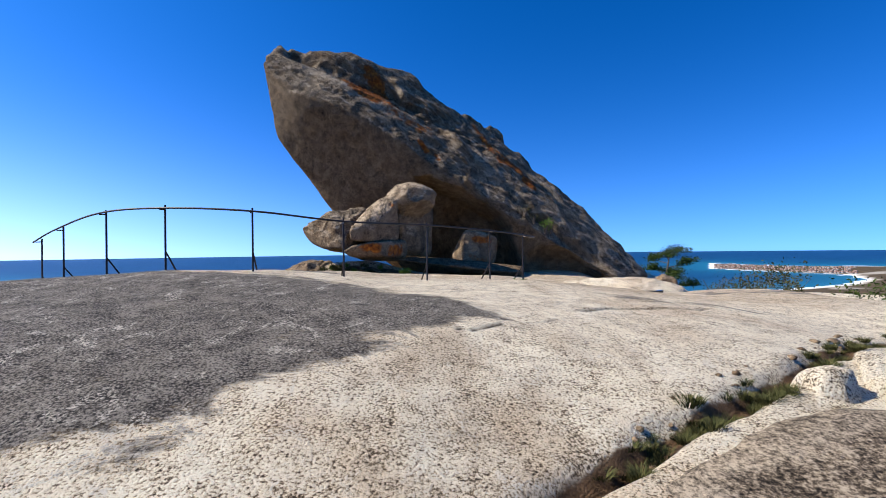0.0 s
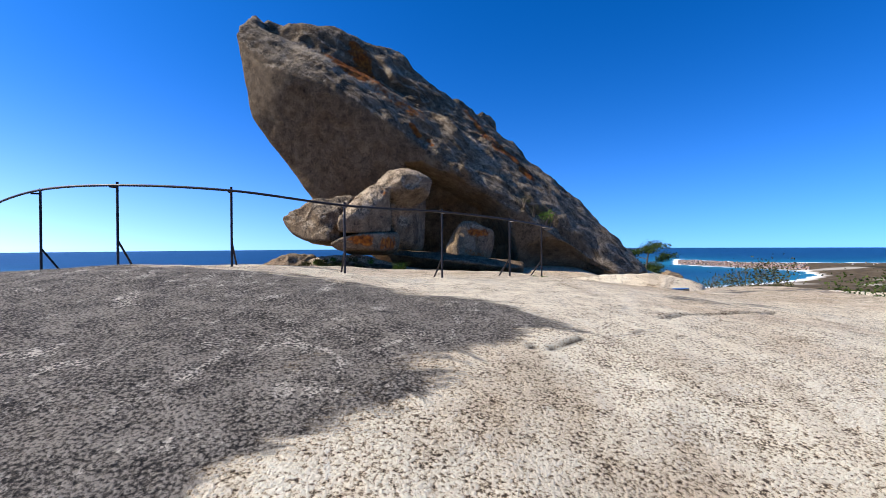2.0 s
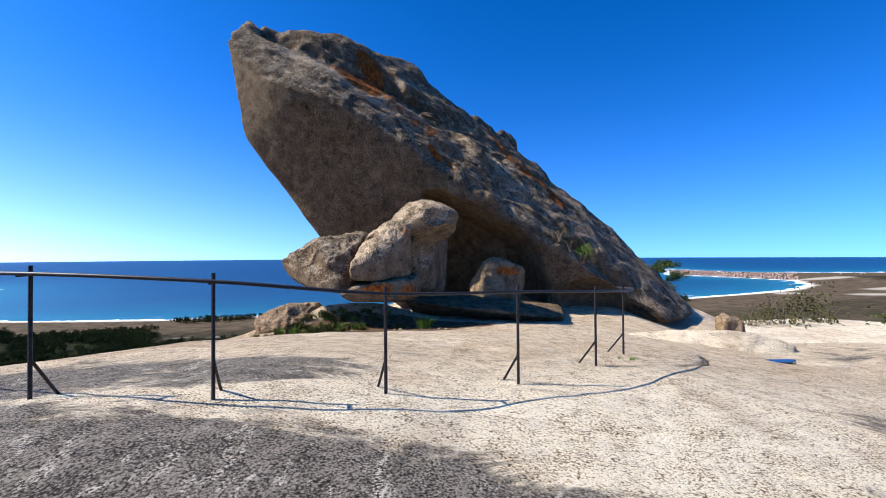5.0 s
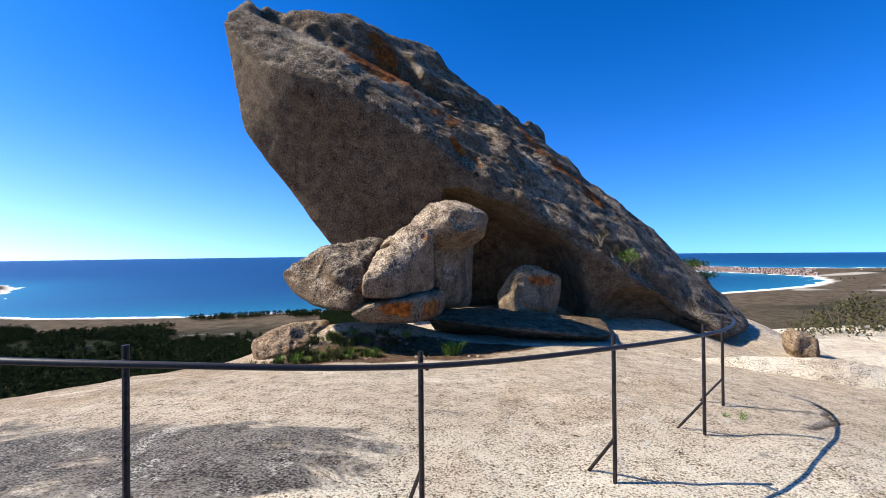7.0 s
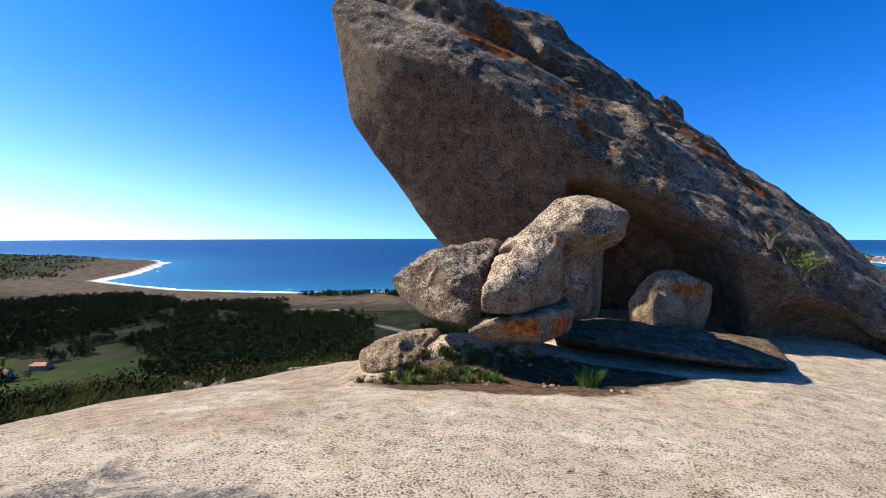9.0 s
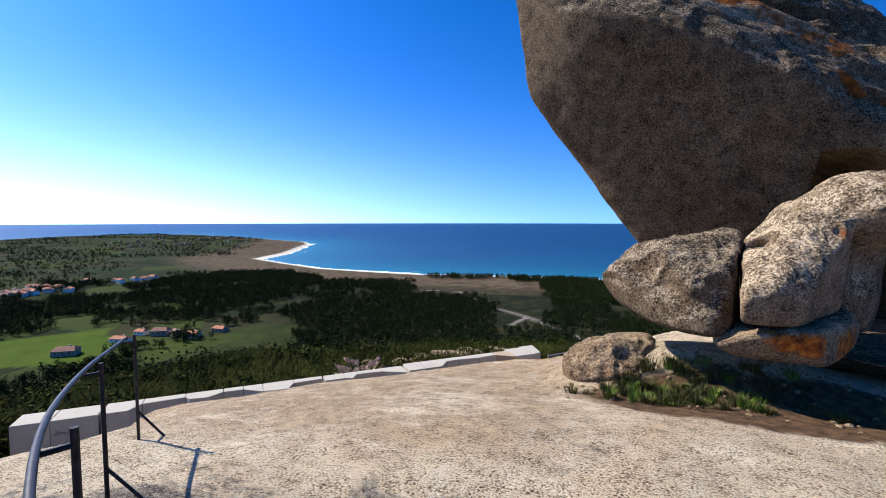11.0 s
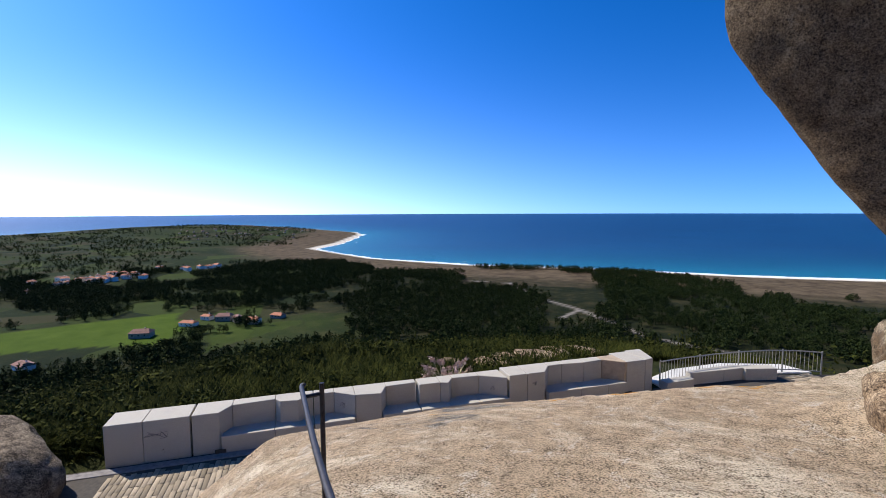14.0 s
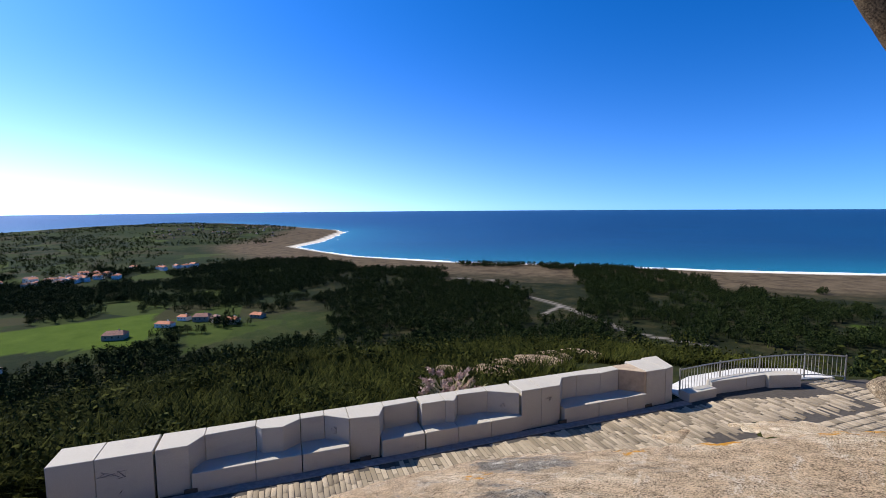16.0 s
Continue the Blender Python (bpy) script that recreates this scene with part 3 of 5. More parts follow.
# ---- boulders ----
def rock_mesh(name, corners, sharp=14, level=5, rough=0.05, seed=0, dents=(), lichen=(), rug=0.0, aged_lit=0.95, mat=None, freq=3.2, streaks=()):
    """A weathered boulder: the rounded hull of its corners, roughened, with local dents (x, y, z, radius, depth)."""
    bm = bmesh.new()
    vs = [bm.verts.new(c) for c in corners]
    bmesh.ops.convex_hull(bm, input=vs)
    bm.normal_update()
    c0 = np.mean(np.array(corners), axis=0)
    nr, hh = [], []
    for f in bm.faces:
        nv = np.array(f.normal)
        h = float(nv @ (np.array(f.verts[0].co) - c0))
        if h < 0:
            nv, h = -nv, -h
        nr.append(nv)
        hh.append(max(h, 0.02))
    bm.free()
    nr, hh = np.array(nr), np.array(hh)
    ball = bmesh.new()
    bmesh.ops.create_icosphere(ball, subdivisions=level, radius=1)
    ball.verts.ensure_lookup_table()
    d = np.array([v.co for v in ball.verts])
    faces = np.array([[v.index for v in f.verts] for f in ball.faces])
    ball.free()
    ext = np.ptp(np.array(corners), axis=0) / 2
    d = d * ext
    d /= np.linalg.norm(d, axis=1)[:, None]
    q = np.clip(d @ nr.T / hh, 0, None)
    m = q.max(1)
    r = 1 / (m * ((q / m[:, None]) ** sharp).sum(1) ** (1 / sharp))
    p = c0 + d * r[:, None]
    off = Vector((seed * 7.3, seed * 3.1, seed * 5.7))
    size = float(ext.mean())
    n1 = np.array([noise.fractal(Vector(v) * (0.9 / max(size, 0.5)) + off, 0.8, 2.1, 5) for v in p])
    along = np.array((0.72, 0.25, -0.65))
    along /= np.linalg.norm(along)
    w = p - (p @ along)[:, None] * along * 0.6
    n2 = np.array([noise.ridged_multi_fractal(Vector(v) * freq + off, 0.85, 2.2, 6, 1.0, 2.0) for v in w]) - 1.0
    upface = np.clip(nr[q.argmax(1), 2] * 2.2 + (0.15 if freq < 2 else 0.6), 0, 1)
    p = p + d * (rough * (n1 * 1.6 + n2 * 0.45) + rug * upface * (n2 * 0.6 + n1 * 0.5))[:, None]
    for x, y, z, rad, dep in dents:
        w = np.exp(-((p - np.array((x, y, z))) ** 2).sum(1) / rad ** 2)
        p = p - d * (dep * w)[:, None]
    marks = [line_marks(p, lichen), line_marks(p, streaks)]
    return mesh_from(name, p, faces, [mat or (LITROCK if aged_lit < 0.5 else BOULDER)], dict(lichen=marks[0], streak=marks[1], aged_lit=np.full(len(p), aged_lit)), True)


def line_marks(p, lines):
    """Falloff round polylines: rows of (line, width, amount)."""
    li = np.zeros(len(p))
    for line, wide, amount in lines:
        a = np.array(line, dtype=float)
        best = np.full(len(p), 1e9)
        for u, v in zip(a, a[1:]):
            t = np.clip(((p - u) @ (v - u)) / ((v - u) @ (v - u)), 0, 1)
            best = np.minimum(best, np.linalg.norm(p - u - t[:, None] * (v - u), axis=1))
        li = np.maximum(li, amount * np.exp(-(best / wide) ** 2))
    return li


def hull_planes(corners):
    bm = bmesh.new()
    bmesh.ops.convex_hull(bm, input=[bm.verts.new(c) for c in corners])
    bm.normal_update()
    mid = np.mean(np.array(corners), axis=0)
    nr, hh = [], []
    for f in bm.faces:
        nv = np.array(f.normal)
        h = float(nv @ np.array(f.verts[0].co))
        if nv @ mid > h:
            nv, h = -nv, -h
        nr.append(nv)
        hh.append(h)
    bm.free()
    return np.array(nr), np.array(hh)


def solid_field(solid):
    """Distance-like field of one solid: ("hull", corners, rounding) or ("ball", centre, radii, (rx, ry, rz))."""
    if solid[0] == "hull":
        nr, hh = hull_planes(solid[1])
        k = solid[2]

        def field(p):
            q = (p @ nr.T - hh) / k
            m = q.max(1)
            return k * (m + np.log(np.exp(np.clip(q - m[:, None], -30, 0)).sum(1)))
    else:
        turn = np.array(pose(0, 0, 0, *solid[3]).to_3x3())
        mid, rad = np.array(solid[1]), np.array(solid[2])

        def field(p):
            return (np.linalg.norm((p - mid) @ turn / rad, axis=1) - 1) * rad.min()
    return field


def sculpted(name, label, centre, solids, cuts=(), blend=0.08, level=7, seed=0, swell=0.04, grit=0.02, freq=3.0, pull=(), rough_up=1.0, hollow=(), hollow_depth=0.0, lichen=(), streaks=(), aged_lit=0.5, mat=None, stretch=(1, 1, 1), lie=None, frontal=False):
    """A weathered boulder: joined solids with cuts taken out, seen from its centre outwards, swollen and roughened; pull: (line, width, shift)."""
    adds, subs = [solid_field(f) for f in solids], [solid_field(f) for f in cuts]

    def body(p):
        f = adds[0](p)
        for g in adds[1:]:
            h = g(p)
            w = np.clip(0.5 + 0.5 * (f - h) / blend, 0, 1)
            f = f * (1 - w) + h * w - blend * w * (1 - w)
        for g in subs:
            h = -g(p)
            w = np.clip(0.5 + 0.5 * (h - f) / (blend * 0.6), 0, 1)
            f = f * (1 - w) + h * w + blend * 0.6 * w * (1 - w)
        return f
    ball = bmesh.new()
    bmesh.ops.create_icosphere(ball, subdivisions=level, radius=1)
    d = np.array([v.co for v in ball.verts])
    faces = np.array([[v.index for v in f.verts] for f in ball.faces])
    ball.free()
    d = d * np.array(stretch)
    d /= np.linalg.norm(d, axis=1)[:, None]
    c0 = np.array(centre)
    far = max(np.linalg.norm(np.array(q) - c0) for f in solids for q in (f[1] if f[0] == "hull" else (np.array(f[1]) + max(f[2]), np.array(f[1]) - max(f[2])))) * 1.1
    hi, lo = np.full(len(d), far), np.zeros(len(d))
    found = np.zeros(len(d), bool)
    steps = 36
    for i in range(1, steps):
        r = far * (1 - i / steps)
        todo = ~found
        inside = body(c0 + d[todo] * r) < 0
        idx = np.where(todo)[0][inside]
        lo[idx], hi[idx], found[idx] = r, far * (1 - (i - 1) / steps), True
    for _ in range(9):
        m = (lo + hi) / 2
        inside = body(c0 + d * m[:, None]) < 0
        lo, hi = np.where(inside, m, lo), np.where(inside, hi, m)
    p = c0 + d * lo[:, None]
    tri = p[faces]
    fn = np.cross(tri[:, 1] - tri[:, 0], tri[:, 2] - tri[:, 0])
    nrm = np.zeros_like(p)
    for k in range(3):
        np.add.at(nrm, faces[:, k], fn)
    nrm /= np.linalg.norm(nrm, axis=1)[:, None] + 1e-12
    upward = 0.16 + rough_up * smoothstep(-0.15, 0.35, nrm[:, 2])
    off = Vector((seed * 7.3, seed * 3.1, seed * 5.7))
    n1 = np.array([noise.fractal(Vector(v) * freq * 0.26 + off, 0.9, 2.1, 3) for v in p])
    laid = p if lie is None else p - (p @ np.array(lie))[:, None] * np.array(lie) * 0.72
    n2 = np.array([noise.ridged_multi_fractal(Vector(v) * freq + off, 0.9, 2.2, 5, 1.0, 2.0) for v in laid]) - 1.0
    p = p + nrm * (swell * n1 * (0.5 + 0.5 * upward) + grit * n2 * upward)[:, None]
    for line, wide, shift in pull:
        p = p + line_marks(p, [(line, wide, 1.0)])[:, None] * np.array(shift)
    if hollow:
        side = np.full(len(p), 9.0)
        area = list(hollow)
        for (ax, az), (bx, bz) in zip(area, area[1:] + area[:1]):
            ln = math.hypot(bx - ax, bz - az)
            side = np.minimum(side, ((p[:, 0] - ax) * (bz - az) - (p[:, 2] - az) * (bx - ax)) / ln + 0.12 * n1)
        p[:, 1] += hollow_depth * smoothstep(-0.03, 0.25, side) * (d[:, 1] < 0.1)
    me = mesh_from(name, p, faces, [mat or BOULDER], dict(lichen=line_marks(p * (1, 0, 1), lichen) * (nrm[:, 1] < 0.35) if frontal else line_marks(p, lichen), streak=line_marks(p, streaks), aged_lit=np.full(len(p), aged_lit)), True)
    return tagged(new(name, me), label, "rock")


def rock(name, label, corners, group="", **kw):
    return tagged(new(name, rock_mesh(name, corners, **kw)), label, "rock", group)


def block_corners(x0, x1, y0, y1, z0, z1, jit=0.15, seed=0):
    rng = random.Random(seed)
    out = []
    for a in (x0, (x0 + x1) / 2, x1):
        for b in (y0, (y0 + y1) / 2, y1):
            for c in (z0, (z0 + z1) / 2, z1):
                k = sum((a in (x0, x1), b in (y0, y1), c in (z0, z1)))
                s = {3: 0.72, 2: 0.9, 1: 1.0, 0: 0.2}[k] + rng.uniform(-jit, jit) * 0.6
                out.append(((x0 + x1) / 2 + (a - (x0 + x1) / 2) * s, (y0 + y1) / 2 + (b - (y0 + y1) / 2) * s, (z0 + z1) / 2 + (c - (z0 + z1) / 2) * s))
    return out


GREAT = [(-5.75, 14.6, 7.8), (-5.5, 15.6, 8.75), (-3.65, 15.3, 8.55), (-1.7, 16.3, 8.1), (0.0, 17.4, 6.98), (2.15, 18.4, 6.05), (3.7, 18.0, 4.5), (5.05, 17.4, 3.42), (7.2, 15.8, 0.6),
         (-5.5, 15.1, 5.4), (-4.25, 15.9, 3.7), (-3.0, 15.6, 2.0), (-4.35, 14.0, 6.3), (-3.8, 14.45, 7.06), (-2.75, 13.9, 5.9), (-2.82, 14.2, 6.5), (-1.89, 14.15, 5.61), (-0.93, 14.3, 4.95), (-0.19, 14.4, 4.35), (0.83, 14.35, 3.6),
         (2.05, 14.5, 3.05), (3.2, 14.2, 2.0), (5.3, 14.4, 0.6), (6.6, 15.0, 0.5), (-1.0, 16.0, 0.5), (-4.5, 18.0, 6.4), (-1.0, 20.0, 4.0), (3.0, 20.5, 2.0), (6.0, 18.5, 0.3), (-2.5, 18.0, 2.4), (0.3, 16.2, 0.5), (3.5, 15.6, 0.4), (5.6, 14.4, 0.45)]
SHELF = [(-4.6, 15.2, 8.3), (-3.7, 15.1, 7.9), (-2.7, 15.2, 7.4), (-1.8, 15.5, 6.9), (-0.9, 15.6, 6.3), (0.0, 15.8, 5.7), (1.0, 16.0, 5.0)]
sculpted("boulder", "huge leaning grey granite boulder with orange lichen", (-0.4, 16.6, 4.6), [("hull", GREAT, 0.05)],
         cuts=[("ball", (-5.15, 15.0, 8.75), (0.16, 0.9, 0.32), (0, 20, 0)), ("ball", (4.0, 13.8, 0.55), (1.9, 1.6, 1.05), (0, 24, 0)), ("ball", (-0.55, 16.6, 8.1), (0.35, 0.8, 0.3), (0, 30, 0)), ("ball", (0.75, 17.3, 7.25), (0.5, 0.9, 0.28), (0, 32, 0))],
         blend=0.12, level=8, seed=2, swell=0.075, grit=0.06, freq=2.6, lie=(0.74, 0.19, -0.645), frontal=True, stretch=(1.25, 0.9, 1.0), aged_lit=0.95,
         hollow=((-1.2, 0.2), (-0.9, 3.95), (-0.1, 3.95), (0.8, 3.38), (1.6, 3.0), (2.1, 2.4), (2.45, 1.6), (2.6, 0.2)), hollow_depth=1.7,
         pull=((SHELF, 0.5, (-0.10, 0.30, -0.42)), ([(-1.45, 15.7, 7.35), (-1.25, 15.7, 6.85)], 0.24, (-0.02, -0.30, 0.10)), ([(-0.5, 15.6, 6.3), (0.2, 15.5, 5.6), (0.6, 15.1, 4.9)], 0.26, (0.05, -0.16, 0.14)),
               ([(-1.7, 14.8, 6.2), (-0.9, 14.9, 5.6), (-0.2, 14.9, 5.0)], 0.22, (0.03, -0.12, 0.10)), ([(-0.6, 14.3, 4.75), (-0.3, 14.4, 4.3)], 0.2, (0, 0.15, -0.06)),
               ([(0.8, 14.3, 3.7), (0.9, 14.3, 3.6)], 0.15, (-0.05, -0.2, 0.1)), ([(1.9, 15.0, 3.7), (2.6, 14.9, 3.0), (3.3, 14.7, 2.4), (4.2, 14.7, 1.7), (5.0, 14.8, 1.0)], 0.2, (-0.08, 0.2, -0.2)),
               ([(1.0, 17.7, 6.7), (1.5, 18.0, 6.5)], 0.24, (0.12, -0.1, 0.36)), ([(1.9, 18.1, 6.2), (2.3, 18.3, 5.95)], 0.2, (0.12, -0.05, 0.42)), ([(-1.6, 16.2, 8.0), (-1.0, 16.6, 7.7)], 0.35, (0.1, -0.05, 0.22)), ([(3.0, 18.1, 5.2), (3.3, 18.0, 4.9)], 0.25, (0.08, 0.0, 0.18)), ([(1.8, 17.0, 5.6), (3.2, 16.7, 4.2), (4.6, 16.4, 2.7)], 0.3, (-0.06, 0.10, -0.14)),
               ([(-3.7, 14.3, 5.9), (-2.7, 14.4, 4.9), (-1.9, 14.6, 4.1)], 0.14, (0.0, 0.06, 0.02))),
         streaks=(([(-4.5, 15.0, 7.8), (-3.6, 14.6, 7.2), (-2.7, 14.4, 6.6), (-1.6, 14.7, 6.0), (-0.4, 14.9, 5.2)], 0.34, 0.85), ([(-1.45, 15.6, 7.2), (-1.2, 15.6, 6.8)], 0.25, 0.8), ([(-0.6, 15.2, 5.9), (0.1, 15.5, 5.9), (0.9, 15.4, 5.0), (2.0, 14.9, 3.8)], 0.45, 0.7),
                  ([(0.7, 14.3, 3.7), (0.95, 14.3, 3.6)], 0.18, 0.9), ([(1.5, 15.0, 4.3), (2.8, 15.0, 3.2), (4.5, 15.1, 2.0), (6.0, 15.2, 1.0)], 0.6, 0.5), ([(1.5, 17.2, 5.9), (3.2, 17.0, 4.4), (5.0, 16.6, 2.8), (6.6, 15.9, 1.0)], 0.55, 0.55)),
         lichen=(([(-3.05, 0, 7.15), (-2.4, 0, 6.85), (-1.85, 0, 6.5), (-1.1, 0, 5.75), (-0.4, 0, 5.4)], 0.30, 0.62), ([(-2.4, 0, 7.75), (-2.2, 0, 7.3), (-2.05, 0, 6.8)], 0.28, 1.15), ([(-2.75, 0, 6.95), (-2.1, 0, 6.5)], 0.26, 1.15), ([(-0.66, 0, 5.0), (-0.5, 0, 4.75)], 0.12, 0.95), ([(-0.2, 0, 4.6), (-0.1, 0, 4.45)], 0.1, 0.7),
                 ([(1.2, 0, 6.2), (1.5, 0, 5.5), (1.75, 0, 5.1), (2.4, 0, 4.65)], 0.20, 0.72), ([(2.0, 0, 4.75), (2.75, 0, 4.35)], 0.22, 0.95), ([(2.85, 0, 4.0), (3.1, 0, 3.7)], 0.17, 1.1)))
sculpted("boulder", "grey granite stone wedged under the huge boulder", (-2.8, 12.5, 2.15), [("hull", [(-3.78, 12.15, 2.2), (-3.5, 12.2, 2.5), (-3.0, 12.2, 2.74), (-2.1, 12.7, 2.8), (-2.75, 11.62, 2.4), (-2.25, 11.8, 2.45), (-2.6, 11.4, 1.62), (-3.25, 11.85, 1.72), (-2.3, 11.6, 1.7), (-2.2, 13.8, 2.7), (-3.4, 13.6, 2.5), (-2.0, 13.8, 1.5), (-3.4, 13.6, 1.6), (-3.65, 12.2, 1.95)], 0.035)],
         seed=4, level=6, swell=0.10, grit=0.05, freq=3.2, aged_lit=0.9, mat=GREYSHADEROCK)
# the pale top of this stone is sunlight put into its crust colour
sculpted("boulder", "knobbly rounded granite stone propping the huge boulder", (-1.25, 12.7, 2.5),
         [("ball", (-0.87, 12.8, 3.02), (0.66, 0.80, 0.46), (0, 4, 0)), ("ball", (-0.42, 12.72, 3.2), (0.24, 0.28, 0.11), (0, 14, 0)),
          ("hull", [(-1.62, 12.6, 3.15), (-1.35, 12.35, 3.3), (-0.5, 13.0, 2.9), (-0.5, 13.3, 1.6), (-1.1, 12.5, 1.7), (-1.95, 13.2, 2.6), (-0.2, 14.0, 3.0), (-1.5, 14.0, 3.2), (-0.3, 14.0, 1.3), (-1.5, 13.0, 1.5)], 0.05),
          ("hull", [(-2.08, 12.6, 2.78), (-1.5, 12.3, 3.12), (-1.15, 12.0, 2.98), (-1.48, 11.7, 2.62), (-1.25, 12.15, 2.4), (-1.72, 11.42, 2.05), (-2.36, 11.22, 2.12), (-2.34, 11.28, 1.86), (-1.75, 11.48, 1.8), (-1.15, 12.4, 1.9), (-1.6, 13.0, 2.9), (-2.05, 13.0, 2.0)], 0.035)],
         cuts=[("ball", (-0.62, 11.95, 3.12), (0.27, 0.22, 0.25), (0, 0, 0)), ("ball", (-1.40, 12.1, 3.22), (0.10, 0.16, 0.11), (0, 0, 0)), ("ball", (-1.36, 11.85, 2.88), (0.11, 0.14, 0.14), (0, 0, 0)), ("ball", (-2.05, 11.95, 2.75), (0.16, 0.5, 0.10), (-20, -20, 0)), ("ball", (-0.42, 12.1, 2.28), (0.75, 1.0, 0.62), (0, 0, 0)), ("ball", (-1.75, 12.05, 3.0), (0.12, 0.2, 0.08), (0, -40, 0))],
         blend=0.10, seed=5, level=7, swell=0.06, grit=0.035, freq=3.4, aged_lit=0.7, mat=LITROCK, lichen=(([(-1.36, 11.95, 2.88), (-1.3, 11.95, 2.8)], 0.12, 0.55),))
sculpted("boulder", "low orange-stained granite stone under the others", (-1.7, 12.2, 1.65), [("hull", [(-2.55, 11.42, 1.6), (-2.3, 11.3, 1.74), (-1.62, 11.4, 1.88), (-1.1, 12.1, 1.84), (-1.0, 12.4, 1.5), (-1.5, 11.5, 1.42), (-2.3, 11.55, 1.44), (-1.0, 13.2, 1.9), (-2.4, 13.2, 1.9), (-1.1, 13.2, 1.3), (-2.3, 13.2, 1.3)], 0.03)],
         seed=6, level=6, swell=0.05, grit=0.03, aged_lit=0.2, mat=LITROCK, lichen=(([(-1.95, 11.35, 1.72), (-1.62, 11.4, 1.7)], 0.18, 0.95), ([(-1.3, 11.8, 1.6), (-1.1, 12.1, 1.6)], 0.25, 0.8)))
sculpted("boulder", "small rounded granite stone with orange lichen", (1.0, 14.7, 1.5), [("hull", [(0.22, 14.25, 1.45), (0.34, 14.3, 1.05), (0.55, 14.05, 2.05), (0.68, 14.1, 2.2), (1.04, 14.15, 2.24), (1.3, 14.05, 2.05), (1.68, 14.3, 2.0), (1.72, 14.5, 1.4), (1.56, 14.4, 0.95), (1.02, 14.0, 0.9), (0.6, 13.95, 1.1), (0.4, 15.2, 1.6), (0.9, 15.2, 2.2), (1.6, 15.2, 1.9), (1.5, 15.2, 0.9), (0.5, 15.2, 0.9)], 0.04)],
         cuts=[("ball", (1.1, 13.85, 1.75), (0.35, 0.22, 0.3), (0, 0, 0)), ("ball", (1.5, 14.0, 1.45), (0.16, 0.2, 0.25), (0, 0, 0))], seed=7, level=6, swell=0.08, grit=0.04, aged_lit=0.25, mat=LITROCK, lichen=(([(1.0, 14.0, 1.95), (1.5, 14.1, 1.9)], 0.18, 0.85), ([(0.9, 14.0, 1.2), (1.3, 14.0, 1.2)], 0.35, 0.6)))
# slab takes the darker tone to stand in for the boulder's shadow
sculpted("rock_slab", "flat granite slab lying in the boulder's shade", (0.7, 13.2, 1.05), [("hull", [(-1.35, 12.45, 1.4), (-0.9, 12.25, 1.36), (0.2, 12.15, 1.22), (1.7, 12.3, 1.02), (2.2, 12.8, 1.02), (-1.1, 14.0, 1.5), (2.5, 14.2, 1.12), (-1.1, 13.2, 1.16), (0.2, 13.2, 0.85), (1.8, 13.1, 0.75), (2.3, 13.3, 0.7), (-1.1, 14.0, 0.8), (2.5, 14.2, 0.6)], 0.025)],
         seed=8, level=6, swell=0.06, grit=0.02, aged_lit=0.2, mat=GREYSHADEROCK, stretch=(1.5, 1, 0.5))
sculpted("rock_slab", "pinkish granite stone beside the grassy mound", (-3.6, 12.5, 1.0), [("hull", [(-4.25, 12.1, 1.08), (-4.2, 12.2, 0.6), (-3.75, 12.1, 1.36), (-3.45, 12.2, 1.42), (-3.05, 12.3, 1.3), (-3.0, 12.1, 0.7), (-3.9, 11.75, 0.85), (-3.4, 11.8, 1.05), (-4.1, 13.2, 1.1), (-3.1, 13.2, 1.3), (-3.1, 13.2, 0.5), (-4.1, 13.2, 0.5)], 0.04)],
         seed=9, level=6, swell=0.08, grit=0.04, aged_lit=0.2, mat=LITROCK, lichen=(([(-4.0, 12.0, 0.9), (-3.4, 11.9, 1.0)], 0.25, 0.5),))
rock("rock_hump", "long low granite hump with a broken end", [(x + 0.3, y + 0.95, z - 0.1) for x, y, z in ((2.4, 11.6, 0.6), (2.6, 10.7, 0.9), (3.6, 10.2, 1.05), (4.7, 9.8, 1.0), (5.35, 9.6, 0.8), (5.5, 9.8, 0.3), (4.5, 11.5, 0.3), (5.2, 10.8, 0.6), (2.2, 10.6, 0.4), (4.6, 9.4, 0.4), (3.0, 12, 0.5))], sharp=20, level=6, rough=0.05, seed=10, aged_lit=0.2, mat=GRANITE)
rock("rock_slab", "broad sunlit white granite ledge below the dome", [(8.3, 16.3, -0.3), (9.5, 21.0, -0.42), (17.0, 22.0, -0.5), (21.0, 19.0, -0.55), (15.0, 14.0, -0.45), (10.0, 14.0, -0.35), (8.3, 16.3, -3.5), (9.5, 21.5, -3.5), (17.5, 22.5, -3.5), (22.0, 19.0, -3.5), (15.5, 13.0, -3.5), (10.0, 13.4, -3.5)], sharp=40, level=6, rough=0.06, rug=0.02, seed=34, aged_lit=0.0, mat=GRANITE)
rock("boulder", "small pale granite stone behind the rock hump", block_corners(6.45, 7.05, 13.6, 14.2, 0.1, 0.82, 0.2, 11), sharp=14, rough=0.08, seed=11, aged_lit=0.2)
rock("boulder", "dark rounded granite boulder at the end of the terrace", block_corners(-24.0, -17.9, 6.5, 11.4, -5.0, -2.3, 0.12, 12), sharp=14, rough=0.18, seed=12)
rock("boulder", "big rounded granite boulder beyond the railing", block_corners(0.3, 4.5, 29.5, 34, -4.5, -1.6, 0.15, 13), sharp=9, rough=0.2, seed=13)
rock("rock_slab", "pale granite ledge at the terrace edge", block_corners(-1.6, 4.5, 26.5, 30, -4.4, -3.1, 0.15, 14), sharp=9, rough=0.12, seed=14)


